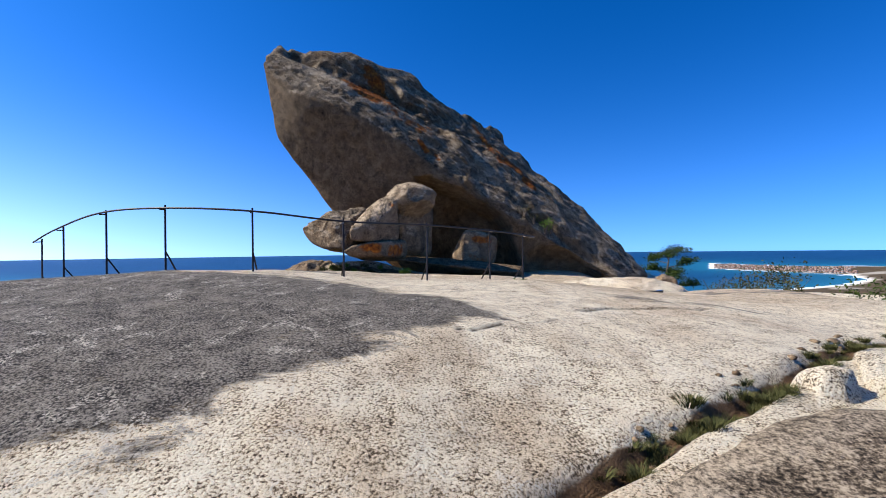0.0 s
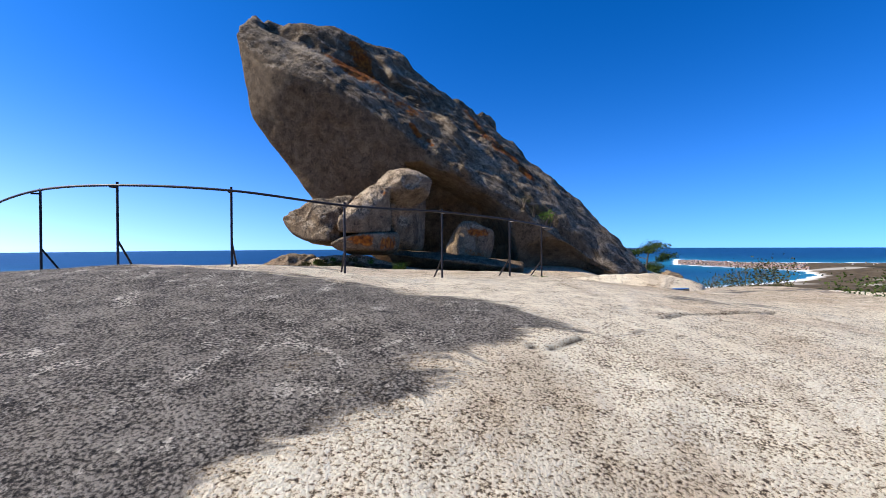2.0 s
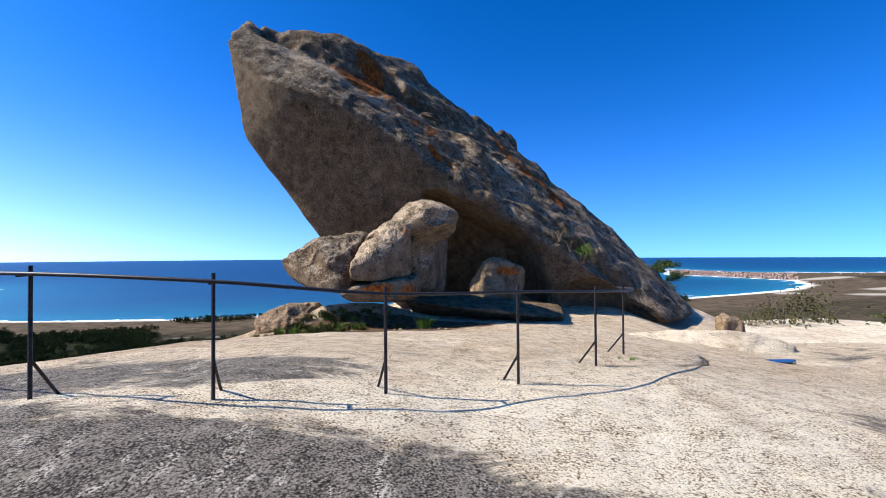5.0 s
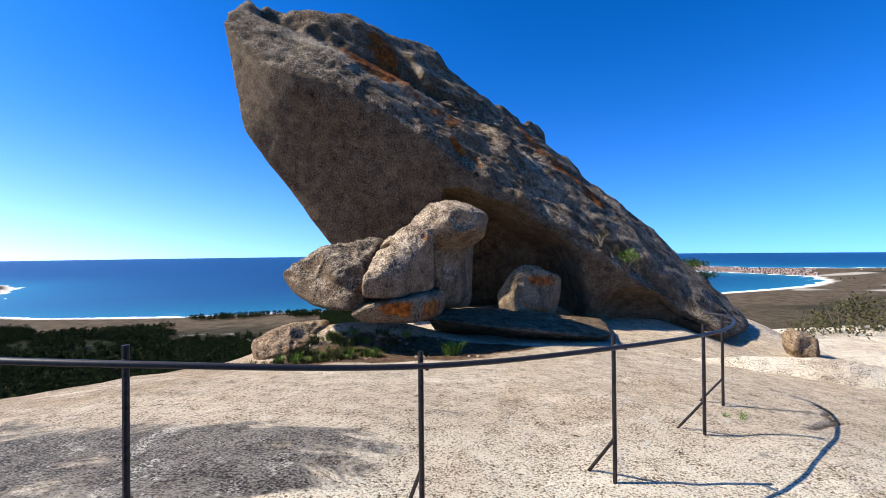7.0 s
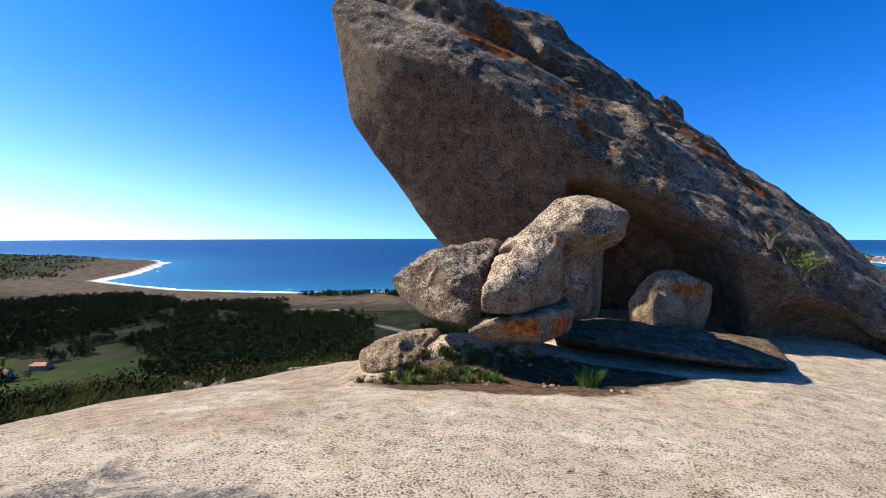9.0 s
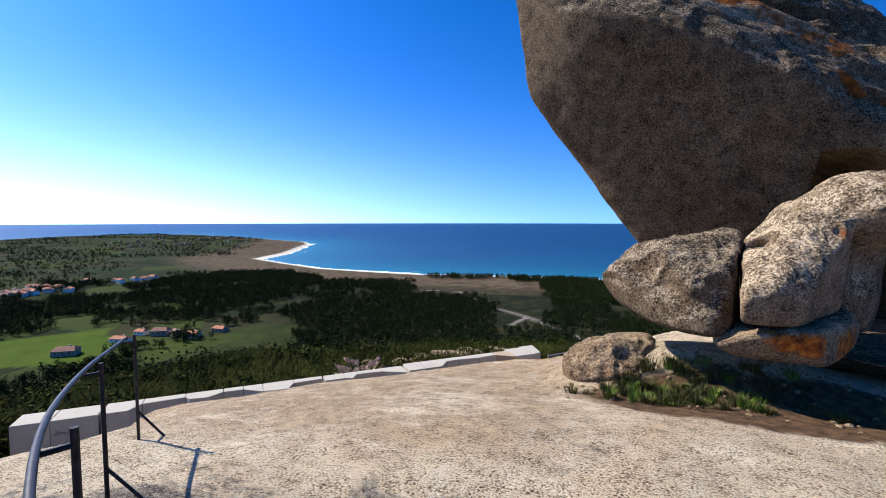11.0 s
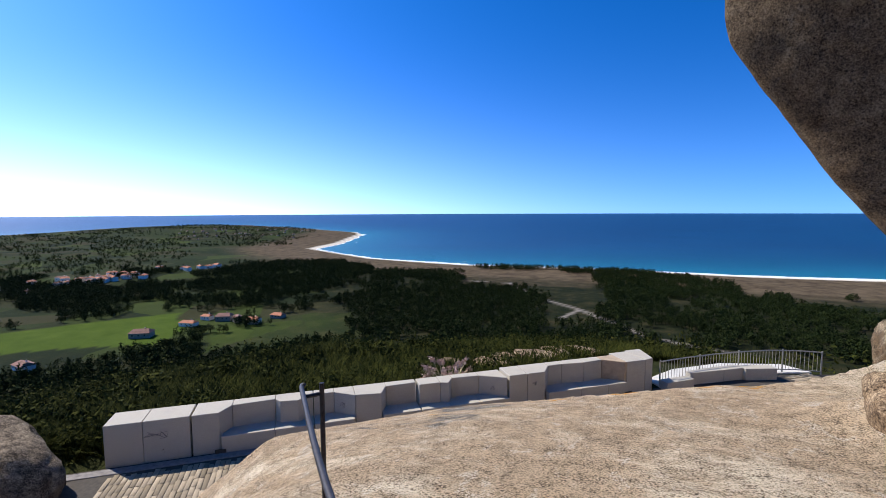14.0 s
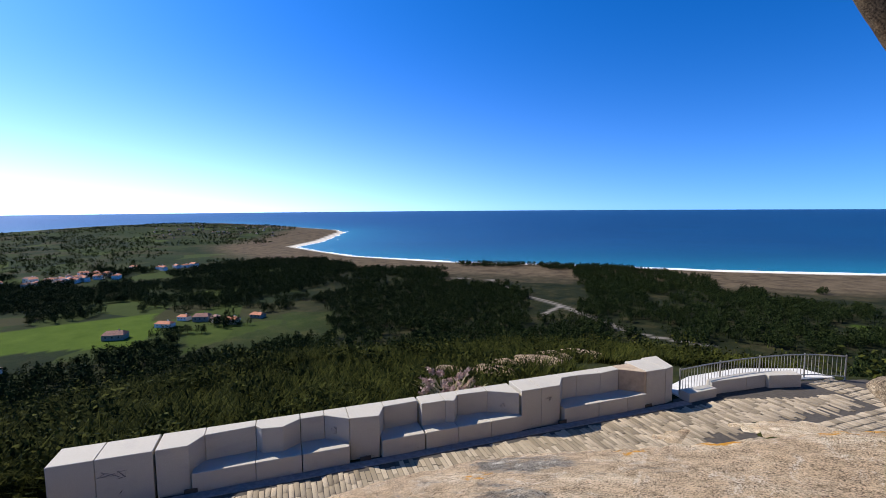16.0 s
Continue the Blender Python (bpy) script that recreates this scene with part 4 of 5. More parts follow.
# ---- handrail round the boulder ----
POSTS = [(-7.38, 8.44, 1.88), (-6.22, 7.52, 2.04), (-4.93, 6.72, 2.22), (-3.80, 6.28, 2.24), (-2.58, 6.22, 2.18), (-1.43, 6.60, 2.05), (-0.25, 7.12, 2.01), (0.80, 7.88, 1.94), (1.51, 8.70, 1.88)]


def build_handrail():
    rail = new("handrail")
    tagged(rail, "low curved black iron handrail with thin braced posts", "railing")
    run = []
    for i, (x, y, z) in enumerate(POSTS):
        ax, ay, _ = POSTS[max(i - 1, 0)]
        bx, by, _ = POSTS[min(i + 1, len(POSTS) - 1)]
        t = Vector((bx - ax, by - ay, 0)).normalized()
        out = Vector((t.y, -t.x, 0))
        zb = ground_z(x, y)
        post = part("post", tube([(x, y, zb - 0.05), (x, y, z + 0.03)], 0.0135, 8), IRON, rail)
        bx_, by_ = x - 0.22 * out.x, y - 0.22 * out.y
        part("brace", tube([(bx_, by_, ground_z(bx_, by_) - 0.03), (x, y, zb + 0.27)], 0.011, 6), IRON, post)
        part("bracket", tube([(x, y, z - 0.03), (x + 0.09 * out.x, y + 0.09 * out.y, z - 0.035)], 0.011, 6), IRON, post)
        run.append((x + 0.10 * out.x, y + 0.10 * out.y, z - 0.02))
    x, y, z = run[-1]
    run += [(x + 0.22, y + 0.45, z - 0.01), (x + 0.18, y + 0.75, z - 0.02)]
    x, y, z = run[0]
    run.insert(0, (x - 0.12, y + 0.12, z - 0.01))
    pts = []
    for i in range(len(run) - 1):
        p0, p1, p2, p3 = (Vector(run[max(0, min(len(run) - 1, j))]) for j in (i - 1, i, i + 1, i + 2))
        for k in range(8):
            t = k / 8
            pts.append(0.5 * (2 * p1 + (p2 - p0) * t + (2 * p0 - 5 * p1 + 4 * p2 - p3) * t * t + (3 * p1 - p0 - 3 * p2 + p3) * t ** 3))
    pts.append(Vector(run[-1]))
    part("top_rail", tube(pts, 0.0135, 10), RAIL, rail, "smooth worn round iron top rail", True)


build_handrail()


# ---- stone bench wall on the terrace ----
def at_wall(s, d):
    return tuple(W0 + s * WU + d * WN)


TOP = -2.65


def bench_block(name, plan, z0, z1, parent, mat=None, label=""):
    return part(name, prism([at_wall(*p) for p in plan], z0, z1), mat or STONE, parent, label)


def build_bench_walls():
    low = FLOOR - 0.1
    back = 0.85
    sets = [
        ("solid pale granite end of a terrace bench wall", [[(0, 0), (0.88, 0), (0.88, back), (0, back)], [(0.89, 0), (2.0, 0), (2.0, back), (0.89, back)]], []),
        ("long pale granite bench wall with angular seat niches", [
            [(2.05, 0), (2.72, 0), (3.0, 0.42), (3.0, back), (2.05, back)],
            [(3.01, 0.42), (4.15, 0.5), (4.15, back), (3.01, back)],
            [(4.16, 0.5), (4.3, 0.30), (4.8, 0.22), (5.22, 0.52), (5.22, back), (4.16, back)],
            [(5.24, 0.52), (5.83, 0.52), (5.83, back), (5.24, back)],
            [(5.84, 0.52), (6.43, 0.1), (6.43, back), (5.84, back)],
            [(6.44, 0.1), (7.2, 0), (7.42, 0.5), (7.42, back), (6.44, back)],
            [(7.43, 0.5), (8.4, 0.55), (8.4, back), (7.43, back)]],
         [(2.78, 4.15), (4.16, 5.22), (5.24, 6.4), (7.25, 8.42)]),
        ("short pale granite bench wall with one seat niche", [
            [(8.46, 0.3), (9.15, 0.3), (9.15, back), (8.46, back)],
            [(9.16, 0.3), (9.4, 0.2), (9.62, 0.55), (9.62, back), (9.16, back)],
            [(9.63, 0.55), (10.55, 0.5), (10.55, back), (9.63, back)],
            [(10.56, 0.5), (11.38, 0.02), (11.38, back), (10.56, back)]],
         [(8.46, 9.4), (9.41, 10.4), (10.41, 11.4)]),
        ("tall pale granite bench wall with a long seat niche", [
            [(11.45, 0), (12.1, 0), (12.1, back), (11.45, back)],
            [(12.11, 0), (12.75, 0), (13.15, 0.5), (13.15, back), (12.11, back)],
            [(13.16, 0.5), (13.7, 0.52), (13.7, back), (13.16, back)],
            [(13.71, 0.52), (14.55, 0.42), (14.55, back), (13.71, back)],
            [(14.56, 0.42), (15.35, 0.5), (15.35, back), (14.56, back)],
            [(15.36, 0.5), (15.95, 0), (16.05, 0), (16.05, back), (15.36, back)],
            [(16.06, 0), (16.85, 0), (16.85, back + 0.2), (16.06, back + 0.2)],
            [(16.86, 0.0), (17.25, 0.08), (17.55, back + 0.3), (16.86, back + 0.3)]],
         [(12.85, 14.1), (14.11, 15.2), (15.21, 15.98)]),
    ]
    for i, (label, blocks, seats) in enumerate(sets):
        wall = tagged(new("bench_wall"), label, "stone bench", "bench walls along the terrace")
        lift = (0, 0, 0.0, 0.06)[i]
        for j, b in enumerate(blocks):
            brown = i == 3 and j == 5
            bench_block("stone_block", b, low, TOP + lift, wall, BROWNSTONE if brown else STONE, "brown-stained stone block" if brown else "")
        for a, b in seats:
            bench_block("seat_block", [(a, -0.12), (b, -0.12), (b, 0.6), (a, 0.6)], low, FLOOR + 0.46, wall, None, "polished granite seat slab")
    slots = tagged(new("drain_slot"), "dark drain slot at the foot of the bench wall", "drain", "drain slots in the wall")
    slots.matrix_world = Matrix.Translation((*at_wall(2.75, -0.125), FLOOR + 0.06))
    turn = math.atan2(WU[1], WU[0])
    slots.rotation_euler = (0, 0, turn)
    # flat dark plate, its colour stands in for the shade inside the slot
    part("dark_plate", prism([(-0.14, -0.006), (0.14, -0.006), (0.14, 0.02), (-0.14, 0.02)], -0.06, 0.05, 0), DARKGAP, slots)
    for ss in (6.8, 12.78, 16.05):
        copy_thing(slots, Matrix.Translation((*at_wall(ss, -0.125), FLOOR + 0.06)) @ Matrix.Rotation(turn, 4, 'Z'))
    for k, (ss, zz, wide, rise) in enumerate(((1.25, -3.05, 0.5, 0.32), (6.1, -3.0, 0.18, 0.3), (11.0, -3.0, 0.3, 0.35), (12.4, -2.95, 0.2, 0.2))):
        rng = random.Random(40 + k)
        dd = (0.0, 0.32, 0.24, 0.0)[k]
        pts = [(ss + wide * (rng.uniform(-0.35, 0.35) + i / 22 - 0.4), zz + rise * rng.uniform(-0.5, 0.5) * (1 - abs(i - 8) / 12)) for i in range(17)]
        line = tube([(*at_wall(p, dd - 0.006), q) for p, q in pts], 0.0065, 4)
        tagged(part("scribble", line, MARKSHADE), "faint dark scribbled paint mark on the stone", "graffiti", "paint marks on the wall")
    lowb = tagged(new("low_bench"), "low pale granite bench with an angular end", "stone bench", "bench walls along the terrace")
    for k, b in enumerate(([(17.6, -0.3), (18.88, -0.25), (18.88, 0.12), (17.6, 0.12)], [(18.9, -0.05), (20.4, -0.15), (20.4, 0.24), (18.9, 0.2)], [(20.41, -0.15), (21.3, -0.2), (21.3, 0.18), (20.41, 0.24)], [(21.31, -0.32), (22.5, -0.65), (22.6, -0.2), (21.31, 0.12)])):
        bench_block("seat_block", b, low, FLOOR + (0.30, 0.45, 0.45, 0.45)[k], lowb)


build_bench_walls()


def build_balustrade():
    rail = tagged(new("balustrade"), "pale steel balustrade with thin upright bars", "railing")
    line = [(-6.93, 25.3), (-6.12, 26.3), (-5.18, 27.32), (-4.21, 28.22), (-3.23, 28.99), (-2.28, 29.46), (-1.44, 29.65)]
    pts, dist = [], 0
    for (ax, ay), (bx, by) in zip(line, line[1:]):
        n = max(2, int(math.hypot(bx - ax, by - ay) / 0.13))
        pts += [(ax + (bx - ax) * k / n, ay + (by - ay) * k / n) for k in range(n)]
    pts.append(line[-1])
    z = FLOOR
    part("top_rail", tube([(x, y, z + 0.90) for x, y in pts], 0.025, 8), STEEL, rail)
    part("bottom_rail", tube([(x, y, z + 0.12) for x, y in pts], 0.02, 6), STEEL, rail)
    bar = tube([(0, 0, 0.12), (0, 0, 0.90)], 0.011, 6)
    me = bpy.data.meshes.new("bar")
    bar.to_mesh(me)
    me.materials.append(STEEL)
    thick = tube([(0, 0, -0.1), (0, 0, 0.96)], 0.028, 8)
    mp = bpy.data.meshes.new("post")
    thick.to_mesh(mp)
    mp.materials.append(STEEL)
    for i, (x, y) in enumerate(pts):
        ob = new("post" if i % 14 == 0 or i == len(pts) - 1 else "bar", mp if i % 14 == 0 or i == len(pts) - 1 else me)
        ob.location, ob.parent = (x, y, z), rail


build_balustrade()


def build_paving():
    pave = tagged(new("pavement"), "terrace paved with long granite strips and setts", "pavement", kind="structure")
    part("bed", prism([at_wall(*p) for p in ((-2, -5), (25, -7), (25.5, -1.0), (22.0, 0.12), (20.4, 0.24), (17.3, 0.1), (17.2, -0.05), (-2, -0.05))], FLOOR - 0.25, FLOOR - 0.012, 0), DARKGAP, pave, "dark mortar bed")
    part("apron", prism([at_wall(*p) for p in ((17.7, 0.14), (20.4, 0.26), (22.0, 0.15), (24.6, -0.5), (24.4, 0.6), (22.0, 1.5), (19.5, 1.5), (17.7, 0.9))], FLOOR - 0.2, FLOOR + 0.02, 0.01), CONCRETE, pave, "pale concrete apron")
    # kerb is coloured dark to stand in for the shade below the wall
    part("kerb", prism([at_wall(*p) for p in ((-1.5, -0.42), (17.6, -0.42), (17.6, -0.13), (-1.5, -0.13))], FLOOR - 0.2, FLOOR + 0.01, 0.01), MARKSHADE, pave, "smooth stone kerb, coloured dark for the wall's shade")
    rng = random.Random(5)
    kinds = []
    for ln in (0.34, 0.46, 0.58, 0.70):
        me = bpy.data.meshes.new("paving_strip")
        b = prism([(-0.058, -ln / 2), (0.058, -ln / 2), (0.058, ln / 2), (-0.058, ln / 2)], -0.05, 0.0, 0.005)
        b.to_mesh(me)
        b.free()
        me.materials.append(PAVING)
        kinds.append((ln, me))
    turn = math.atan2(WU[1], WU[0])
    s = 0.3
    strips, squares = [], []
    while s < 23.0:
        d = -0.45 - rng.uniform(0, 0.2) - 0.9 * max(0, min(1, (s - 19) / 3))
        while d > (-2.9 if s < 16 else -2.0):
            ln, me = rng.choice(kinds)
            z, lean = FLOOR + rng.uniform(-0.006, 0.006), rng.uniform(-0.012, 0.012)
            if 6.5 < s < 12.6 and d > -2.6:
                ob = new("paving_strip", me)
                ob.parent, ob.location, ob.rotation_euler = pave, (*at_wall(s, d - ln / 2), z), (0, 0, turn + lean)
            else:
                k = len(strips)
                for zz, q in ((z - 0.05, 1.0), (z - 0.005, 1.0), (z, 0.92)):
                    for a, b in ((-1, -1), (1, -1), (1, 1), (-1, 1)):
                        strips.append((*at_wall(s + a * 0.058 * q + lean * b, d - ln / 2 + b * (ln / 2 - 0.005 * (q < 1))), zz))
                for q in (0, 4):
                    for e in range(4):
                        squares.append((k + q + e, k + q + (e + 1) % 4, k + q + 4 + (e + 1) % 4, k + q + 4 + e))
                squares.append((k + 8, k + 9, k + 10, k + 11))
            d -= ln + 0.014
        s += 0.129
    ob = new("far_strips", mesh_from("far_strips", strips, squares, [SETTS]))
    ob.parent = pave
    tagged(ob, "narrow worn granite paving strips", kind="stuff")
    s = 8.0
    verts, faces = [], []
    while s < 24.5:
        d = -3.75 if s < 16 else (-2.85 if s < 23.2 else -0.6)
        while d > -7.4:
            w, ln, h = 0.085 + rng.uniform(-.012, .01), 0.13 + rng.uniform(-.02, .015), FLOOR + rng.uniform(-.008, .012)
            k = len(verts)
            for z, q in ((FLOOR - 0.05, 1.0), (h - 0.012, 1.0), (h, 0.82)):
                for a, b in ((-1, -1), (1, -1), (1, 1), (-1, 1)):
                    verts.append((*at_wall(s + a * w * q + rng.uniform(-.006, .006), d + b * ln * q), z))
            for q in (0, 4):
                for e in range(4):
                    faces.append((k + q + e, k + q + (e + 1) % 4, k + q + 4 + (e + 1) % 4, k + q + 4 + e))
            faces.append((k + 8, k + 9, k + 10, k + 11))
            d -= 0.285
        s += 0.19
    ob = new("setts", mesh_from("setts", verts, faces, [SETTS]))
    ob.parent = pave
    tagged(ob, "small worn granite setts", kind="stuff")


build_paving()


# ---- plants ----
def merge(protos, places):
    """Joined copies of (verts, faces) prototypes at (x, y, z, turn, width, height, kind)."""
    V, F, off = [], [], 0
    for x, y, z, a, w, h, k in places:
        v, f = protos[k]
        c, s = math.cos(a), math.sin(a)
        q = np.empty_like(v)
        q[:, 0], q[:, 1], q[:, 2] = x + w * (c * v[:, 0] - s * v[:, 1]), y + w * (s * v[:, 0] + c * v[:, 1]), z + h * v[:, 2]
        V.append(q)
        F.append(f + off)
        off += len(v)
    return np.concatenate(V), np.concatenate(F)


def far_tree(seed, leaves=88, pointed=False):
    """Unit-height tree: a ragged crown of leaf clumps over a trunk, triangles only."""
    rng = np.random.RandomState(seed)
    lumps = np.array([(rng.normal(0, 0.15), rng.normal(0, 0.15), z) for z in np.linspace(0.36, 0.86, 6)])
    V, F = [], []
    for i in range(leaves):
        c = lumps[rng.randint(6)]
        wide = 0.13 if not pointed else 0.30 * (1.0 - c[2])
        c = c * ((1, 1, 1) if not pointed else (0.4, 0.4, 1)) + rng.normal(0, 1, 3) * (wide, wide, 0.085)
        c[2] = np.clip(c[2], 0.16, 1.0)
        a, b = rng.normal(0, 1, 3), rng.normal(0, 1, 3)
        a, b = a / np.linalg.norm(a) * 0.105, b / np.linalg.norm(b) * 0.085
        k = len(V)
        V += [c - a, c + a, c + b]
        F.append((k, k + 1, k + 2))
    k = len(V)
    V += [(0.028 * math.cos(q * 2.1), 0.028 * math.sin(q * 2.1), z) for z in (0, 0.6) for q in range(3)]
    F += [(k + a, k + b, k + c) for a, b, c in ((0, 1, 4), (0, 4, 3), (1, 2, 5), (1, 5, 4), (2, 0, 3), (2, 3, 5))]
    return np.array(V), np.array(F)


def spray(seed, n, spread, lean, width, tip=0.0):
    """Tuft of n thin blades, unit height."""
    rng = np.random.RandomState(seed)
    V, F = [], []
    for i in range(n):
        a, r = rng.uniform(0, 6.28), spread * math.sqrt(rng.uniform())
        h = rng.uniform(0.5, 1.0)
        bx, by = r * math.cos(a), r * math.sin(a)
        la = a + rng.normal(0, 0.5)
        tx, ty = bx + lean * h * math.cos(la) * rng.uniform(.3, 1), by + lean * h * math.sin(la) * rng.uniform(.3, 1)
        w = width * rng.uniform(0.6, 1.3)
        px, py = -math.sin(la) * w, math.cos(la) * w
        k = len(V)
        mx, my = bx + (tx - bx) * 0.4, by + (ty - by) * 0.4
        V += [(bx - px, by - py, 0), (bx + px, by + py, 0), (mx + px * .8, my + py * .8, h * .62), (mx - px * .8, my - py * .8, h * .62), (tx, ty, h)]
        F += [(k, k + 1, k + 2), (k, k + 2, k + 3), (k + 3, k + 2, k + 4)]
    return np.array(V), np.array(F)


def leaf_crown(seed, n, size, shell=0.45):
    """Cloud of n small leaf triangles in a lumpy unit ball."""
    rng = np.random.RandomState(seed)
    lumps = rng.normal(0, 0.42, (7, 3))
    lumps[:, 2] = np.abs(lumps[:, 2]) * 0.8 + 0.2
    V, F = [], []
    for i in range(n):
        c = lumps[rng.randint(7)] + rng.normal(0, 0.22, 3)
        c[2] = max(c[2], 0.02)
        a, b = rng.normal(0, 1, 3), rng.normal(0, 1, 3)
        a, b = a / np.linalg.norm(a) * size, b / np.linalg.norm(b) * size * 0.6
        k = len(V)
        V += [c - a, c + b, c + a, c - b]
        F += [(k, k + 1, k + 2), (k, k + 2, k + 3)]
    return np.array(V), np.array(F)


def in_forest(x, y, r, az):
    """Where the valley woods stand."""
    az = az + 2.5 * vnoise(x, y, 0.011, 45) + 1.2 * vnoise(x, y, 0.035, 46)
    r = r + 35 * vnoise(x, y, 0.013, 47) + 14 * vnoise(x, y, 0.045, 48)
    n = 0.5 + 0.5 * vnoise(x, y, 0.012, 41) + 0.35 * vnoise(x, y, 0.04, 42)
    f = np.zeros(np.shape(x))
    f = np.maximum(f, ((az > -68) & (az < -42) & (r > 560 + 5 * (az + 55)) & (r < 800)) * 1.0)
    f = np.maximum(f, ((az > -56) & (az < -40) & (r > 700) & (r < 1060)) * 0.95)
    f = np.maximum(f, ((az > -42) & (az < -28) & (r > 600) & (r < 800)) * 0.8)
    f = np.maximum(f, ((az > -41) & (az < -18) & (r > 325) & (r < 640)) * 1.05)
    f = np.maximum(f, ((az > -19) & (az < -7) & (r > 330) & (r < 440)) * 0.9)
    f = np.maximum(f, ((az > -27) & (az < -11) & (r > 850) & (r < 905)) * 1.0)
    f = np.maximum(f, ((az > -13) & (az < 5) & (r > 470) & (r < 850 - 12 * (az + 5))) * 1.0)
    f = np.maximum(f, ((az > -4) & (az < 13) & (r > 420) & (r < 640)) * 0.95)
    f = np.maximum(f, ((az >= 13) & (az < 75) & (r > 300) & (r < 560)) * 0.6)
    f = np.maximum(f, ((az > -95) & (az <= -60) & (r > 560) & (r < 2300)) * 0.82)
    f = np.maximum(f, ((az > -60) & (az < -46) & (r > 1500) & (r < 2500)) * 0.72)
    f = np.maximum(f, ((az > -80) & (az < -42) & (r > 300) & (r < 372)) * 0.8)
    f = np.maximum(f, ((az > -85) & (az < -56) & (r > 372) & (r < 440 + 4 * np.clip(-64.5 - az, 0, 9))) * 0.85)
    f = np.maximum(f, ((az > -62) & (az < -42) & (r > 470) & (r < 560)) * 0.75)
    lawn = ((az > -80) & (az < -59.5) & (r > 430) & (r < 565) & (az + 0.0 < -59 - (470 - r) * 0.06)) | ((az > -57) & (az < -42) & (r > 372) & (r < 452))
    return np.where(lawn, 0, f) > 1.15 - n


def build_woods():
    rng = np.random.RandomState(9)
    protos = [far_tree(i, 84 + 6 * (i % 2), i == 5) for i in range(6)]
    for name, lo, hi, count, hmin, hmax in (("forest", 300, 1000, 17000, 5, 10.5), ("distant_trees", 1000, 2500, 15000, 4, 8)):
        az = rng.uniform(-95, 75, count * 3)
        r = np.sqrt(rng.uniform(lo ** 2, hi ** 2, count * 3))
        x, y = r * np.sin(np.radians(az)), r * np.cos(np.radians(az))
        ok = in_forest(x, y, r, az) & (inland(x, y) > 30)
        x, y = x[ok][:count], y[ok][:count]
        z = ground_parts(x, y)[0]
        places = [(a, b, c - 0.3, rng.uniform(0, 6.28), h * rng.uniform(.8, 1.25), h, rng.randint(6)) for a, b, c, h in zip(x, y, z, rng.uniform(hmin, hmax, len(x)))]
        v, f = merge(protos, places)
        tagged(new(name, mesh_from(name, v, f, [FOREST])), "dark green mixed woodland over the valley floor", "woods", kind="stuff")


build_woods()


def build_scrub():
    rng = np.random.RandomState(12)
    tufts = [spray(i, 44, 0.45, 0.6, 0.014) for i in range(5)]
    bushes = [leaf_crown(i + 20, 170, 0.075) for i in range(4)]
    pt, pb = [], []
    while len(pt) < 5200:
        s, d = rng.uniform(-16, 34), 1.2 + 38 * rng.uniform() ** 1.6
        x, y = at_wall(s, d)
        if s > 16 and d < 7:
            continue
        pt.append((x, y, rng.randint(5)))
    z = ground_parts(np.array([p[0] for p in pt]), np.array([p[1] for p in pt]))[0]
    places = [(x, y, c - 0.05, rng.uniform(0, 6.28), rng.uniform(1.0, 1.9), rng.uniform(.35, .8), k) for (x, y, k), c in zip(pt, z)]
    v, f = merge(tufts, places)
    tagged(new("tall_grass", mesh_from("tall_grass", v, f, [SCRUB])), "rank dark green grass and bracken on the slope", "grass", kind="stuff")
    for _ in range(650):
        s, d = rng.uniform(-18, 36), 1.6 + 45 * rng.uniform() ** 1.3
        if s > 15 and d < 8:
            continue
        pb.append((*at_wall(s, d), rng.randint(4)))
    z = ground_parts(np.array([p[0] for p in pb]), np.array([p[1] for p in pb]))[0]
    places = [(x, y, c - 0.1, rng.uniform(0, 6.28), rng.uniform(.6, 1.5), rng.uniform(.5, 1.2), k) for (x, y, k), c in zip(pb, z)]
    v, f = merge(bushes, places)
    tagged(new("gorse", mesh_from("gorse", v, f, [SCRUB])), "dense dark gorse bushes on the hillside", "bushes", kind="stuff")
    # low scrub down the hillside
    az, r = rng.uniform(-80, 80, 3200), 30 + 270 * rng.uniform(0, 1, 3200) ** 0.7
    x, y = r * np.sin(np.radians(az)), r * np.cos(np.radians(az))
    z = ground_parts(x, y)[0]
    places = [(a, b, c - 0.2, rng.uniform(0, 6.28), rng.uniform(1, 2.6), rng.uniform(.8, 2.2), rng.randint(4)) for a, b, c in zip(x, y, z)]
    v, f = merge(bushes, places)
    tagged(new("hillside_scrub", mesh_from("hillside_scrub", v, f, [SCRUB])), "scrub covering the falling hillside", "bushes", kind="stuff")


build_scrub()


def bush(label, x, y, w, h, mat, seed, n=900, size=0.05, name="bush", z=None):
    z = ground_z(x, y) if z is None else z
    thing = tagged(new(name), label, name)
    thing.location = (x, y, z)
    v, f = leaf_crown(seed, n, size)
    me = mesh_from("crown", v * (w, w, h), f, [mat])
    c = new("crown", me)
    c.parent = thing
    rng = random.Random(seed)
    for i in range(4):
        a = rng.uniform(0, 6.28)
        part("branch", tube([(0, 0, -0.1), (0.2 * w * math.cos(a), 0.2 * w * math.sin(a), 0.35 * h), (0.55 * w * math.cos(a), 0.55 * w * math.sin(a), 0.9 * h)], [0.035, 0.02, 0.008], 6), BARK, thing)
    return thing


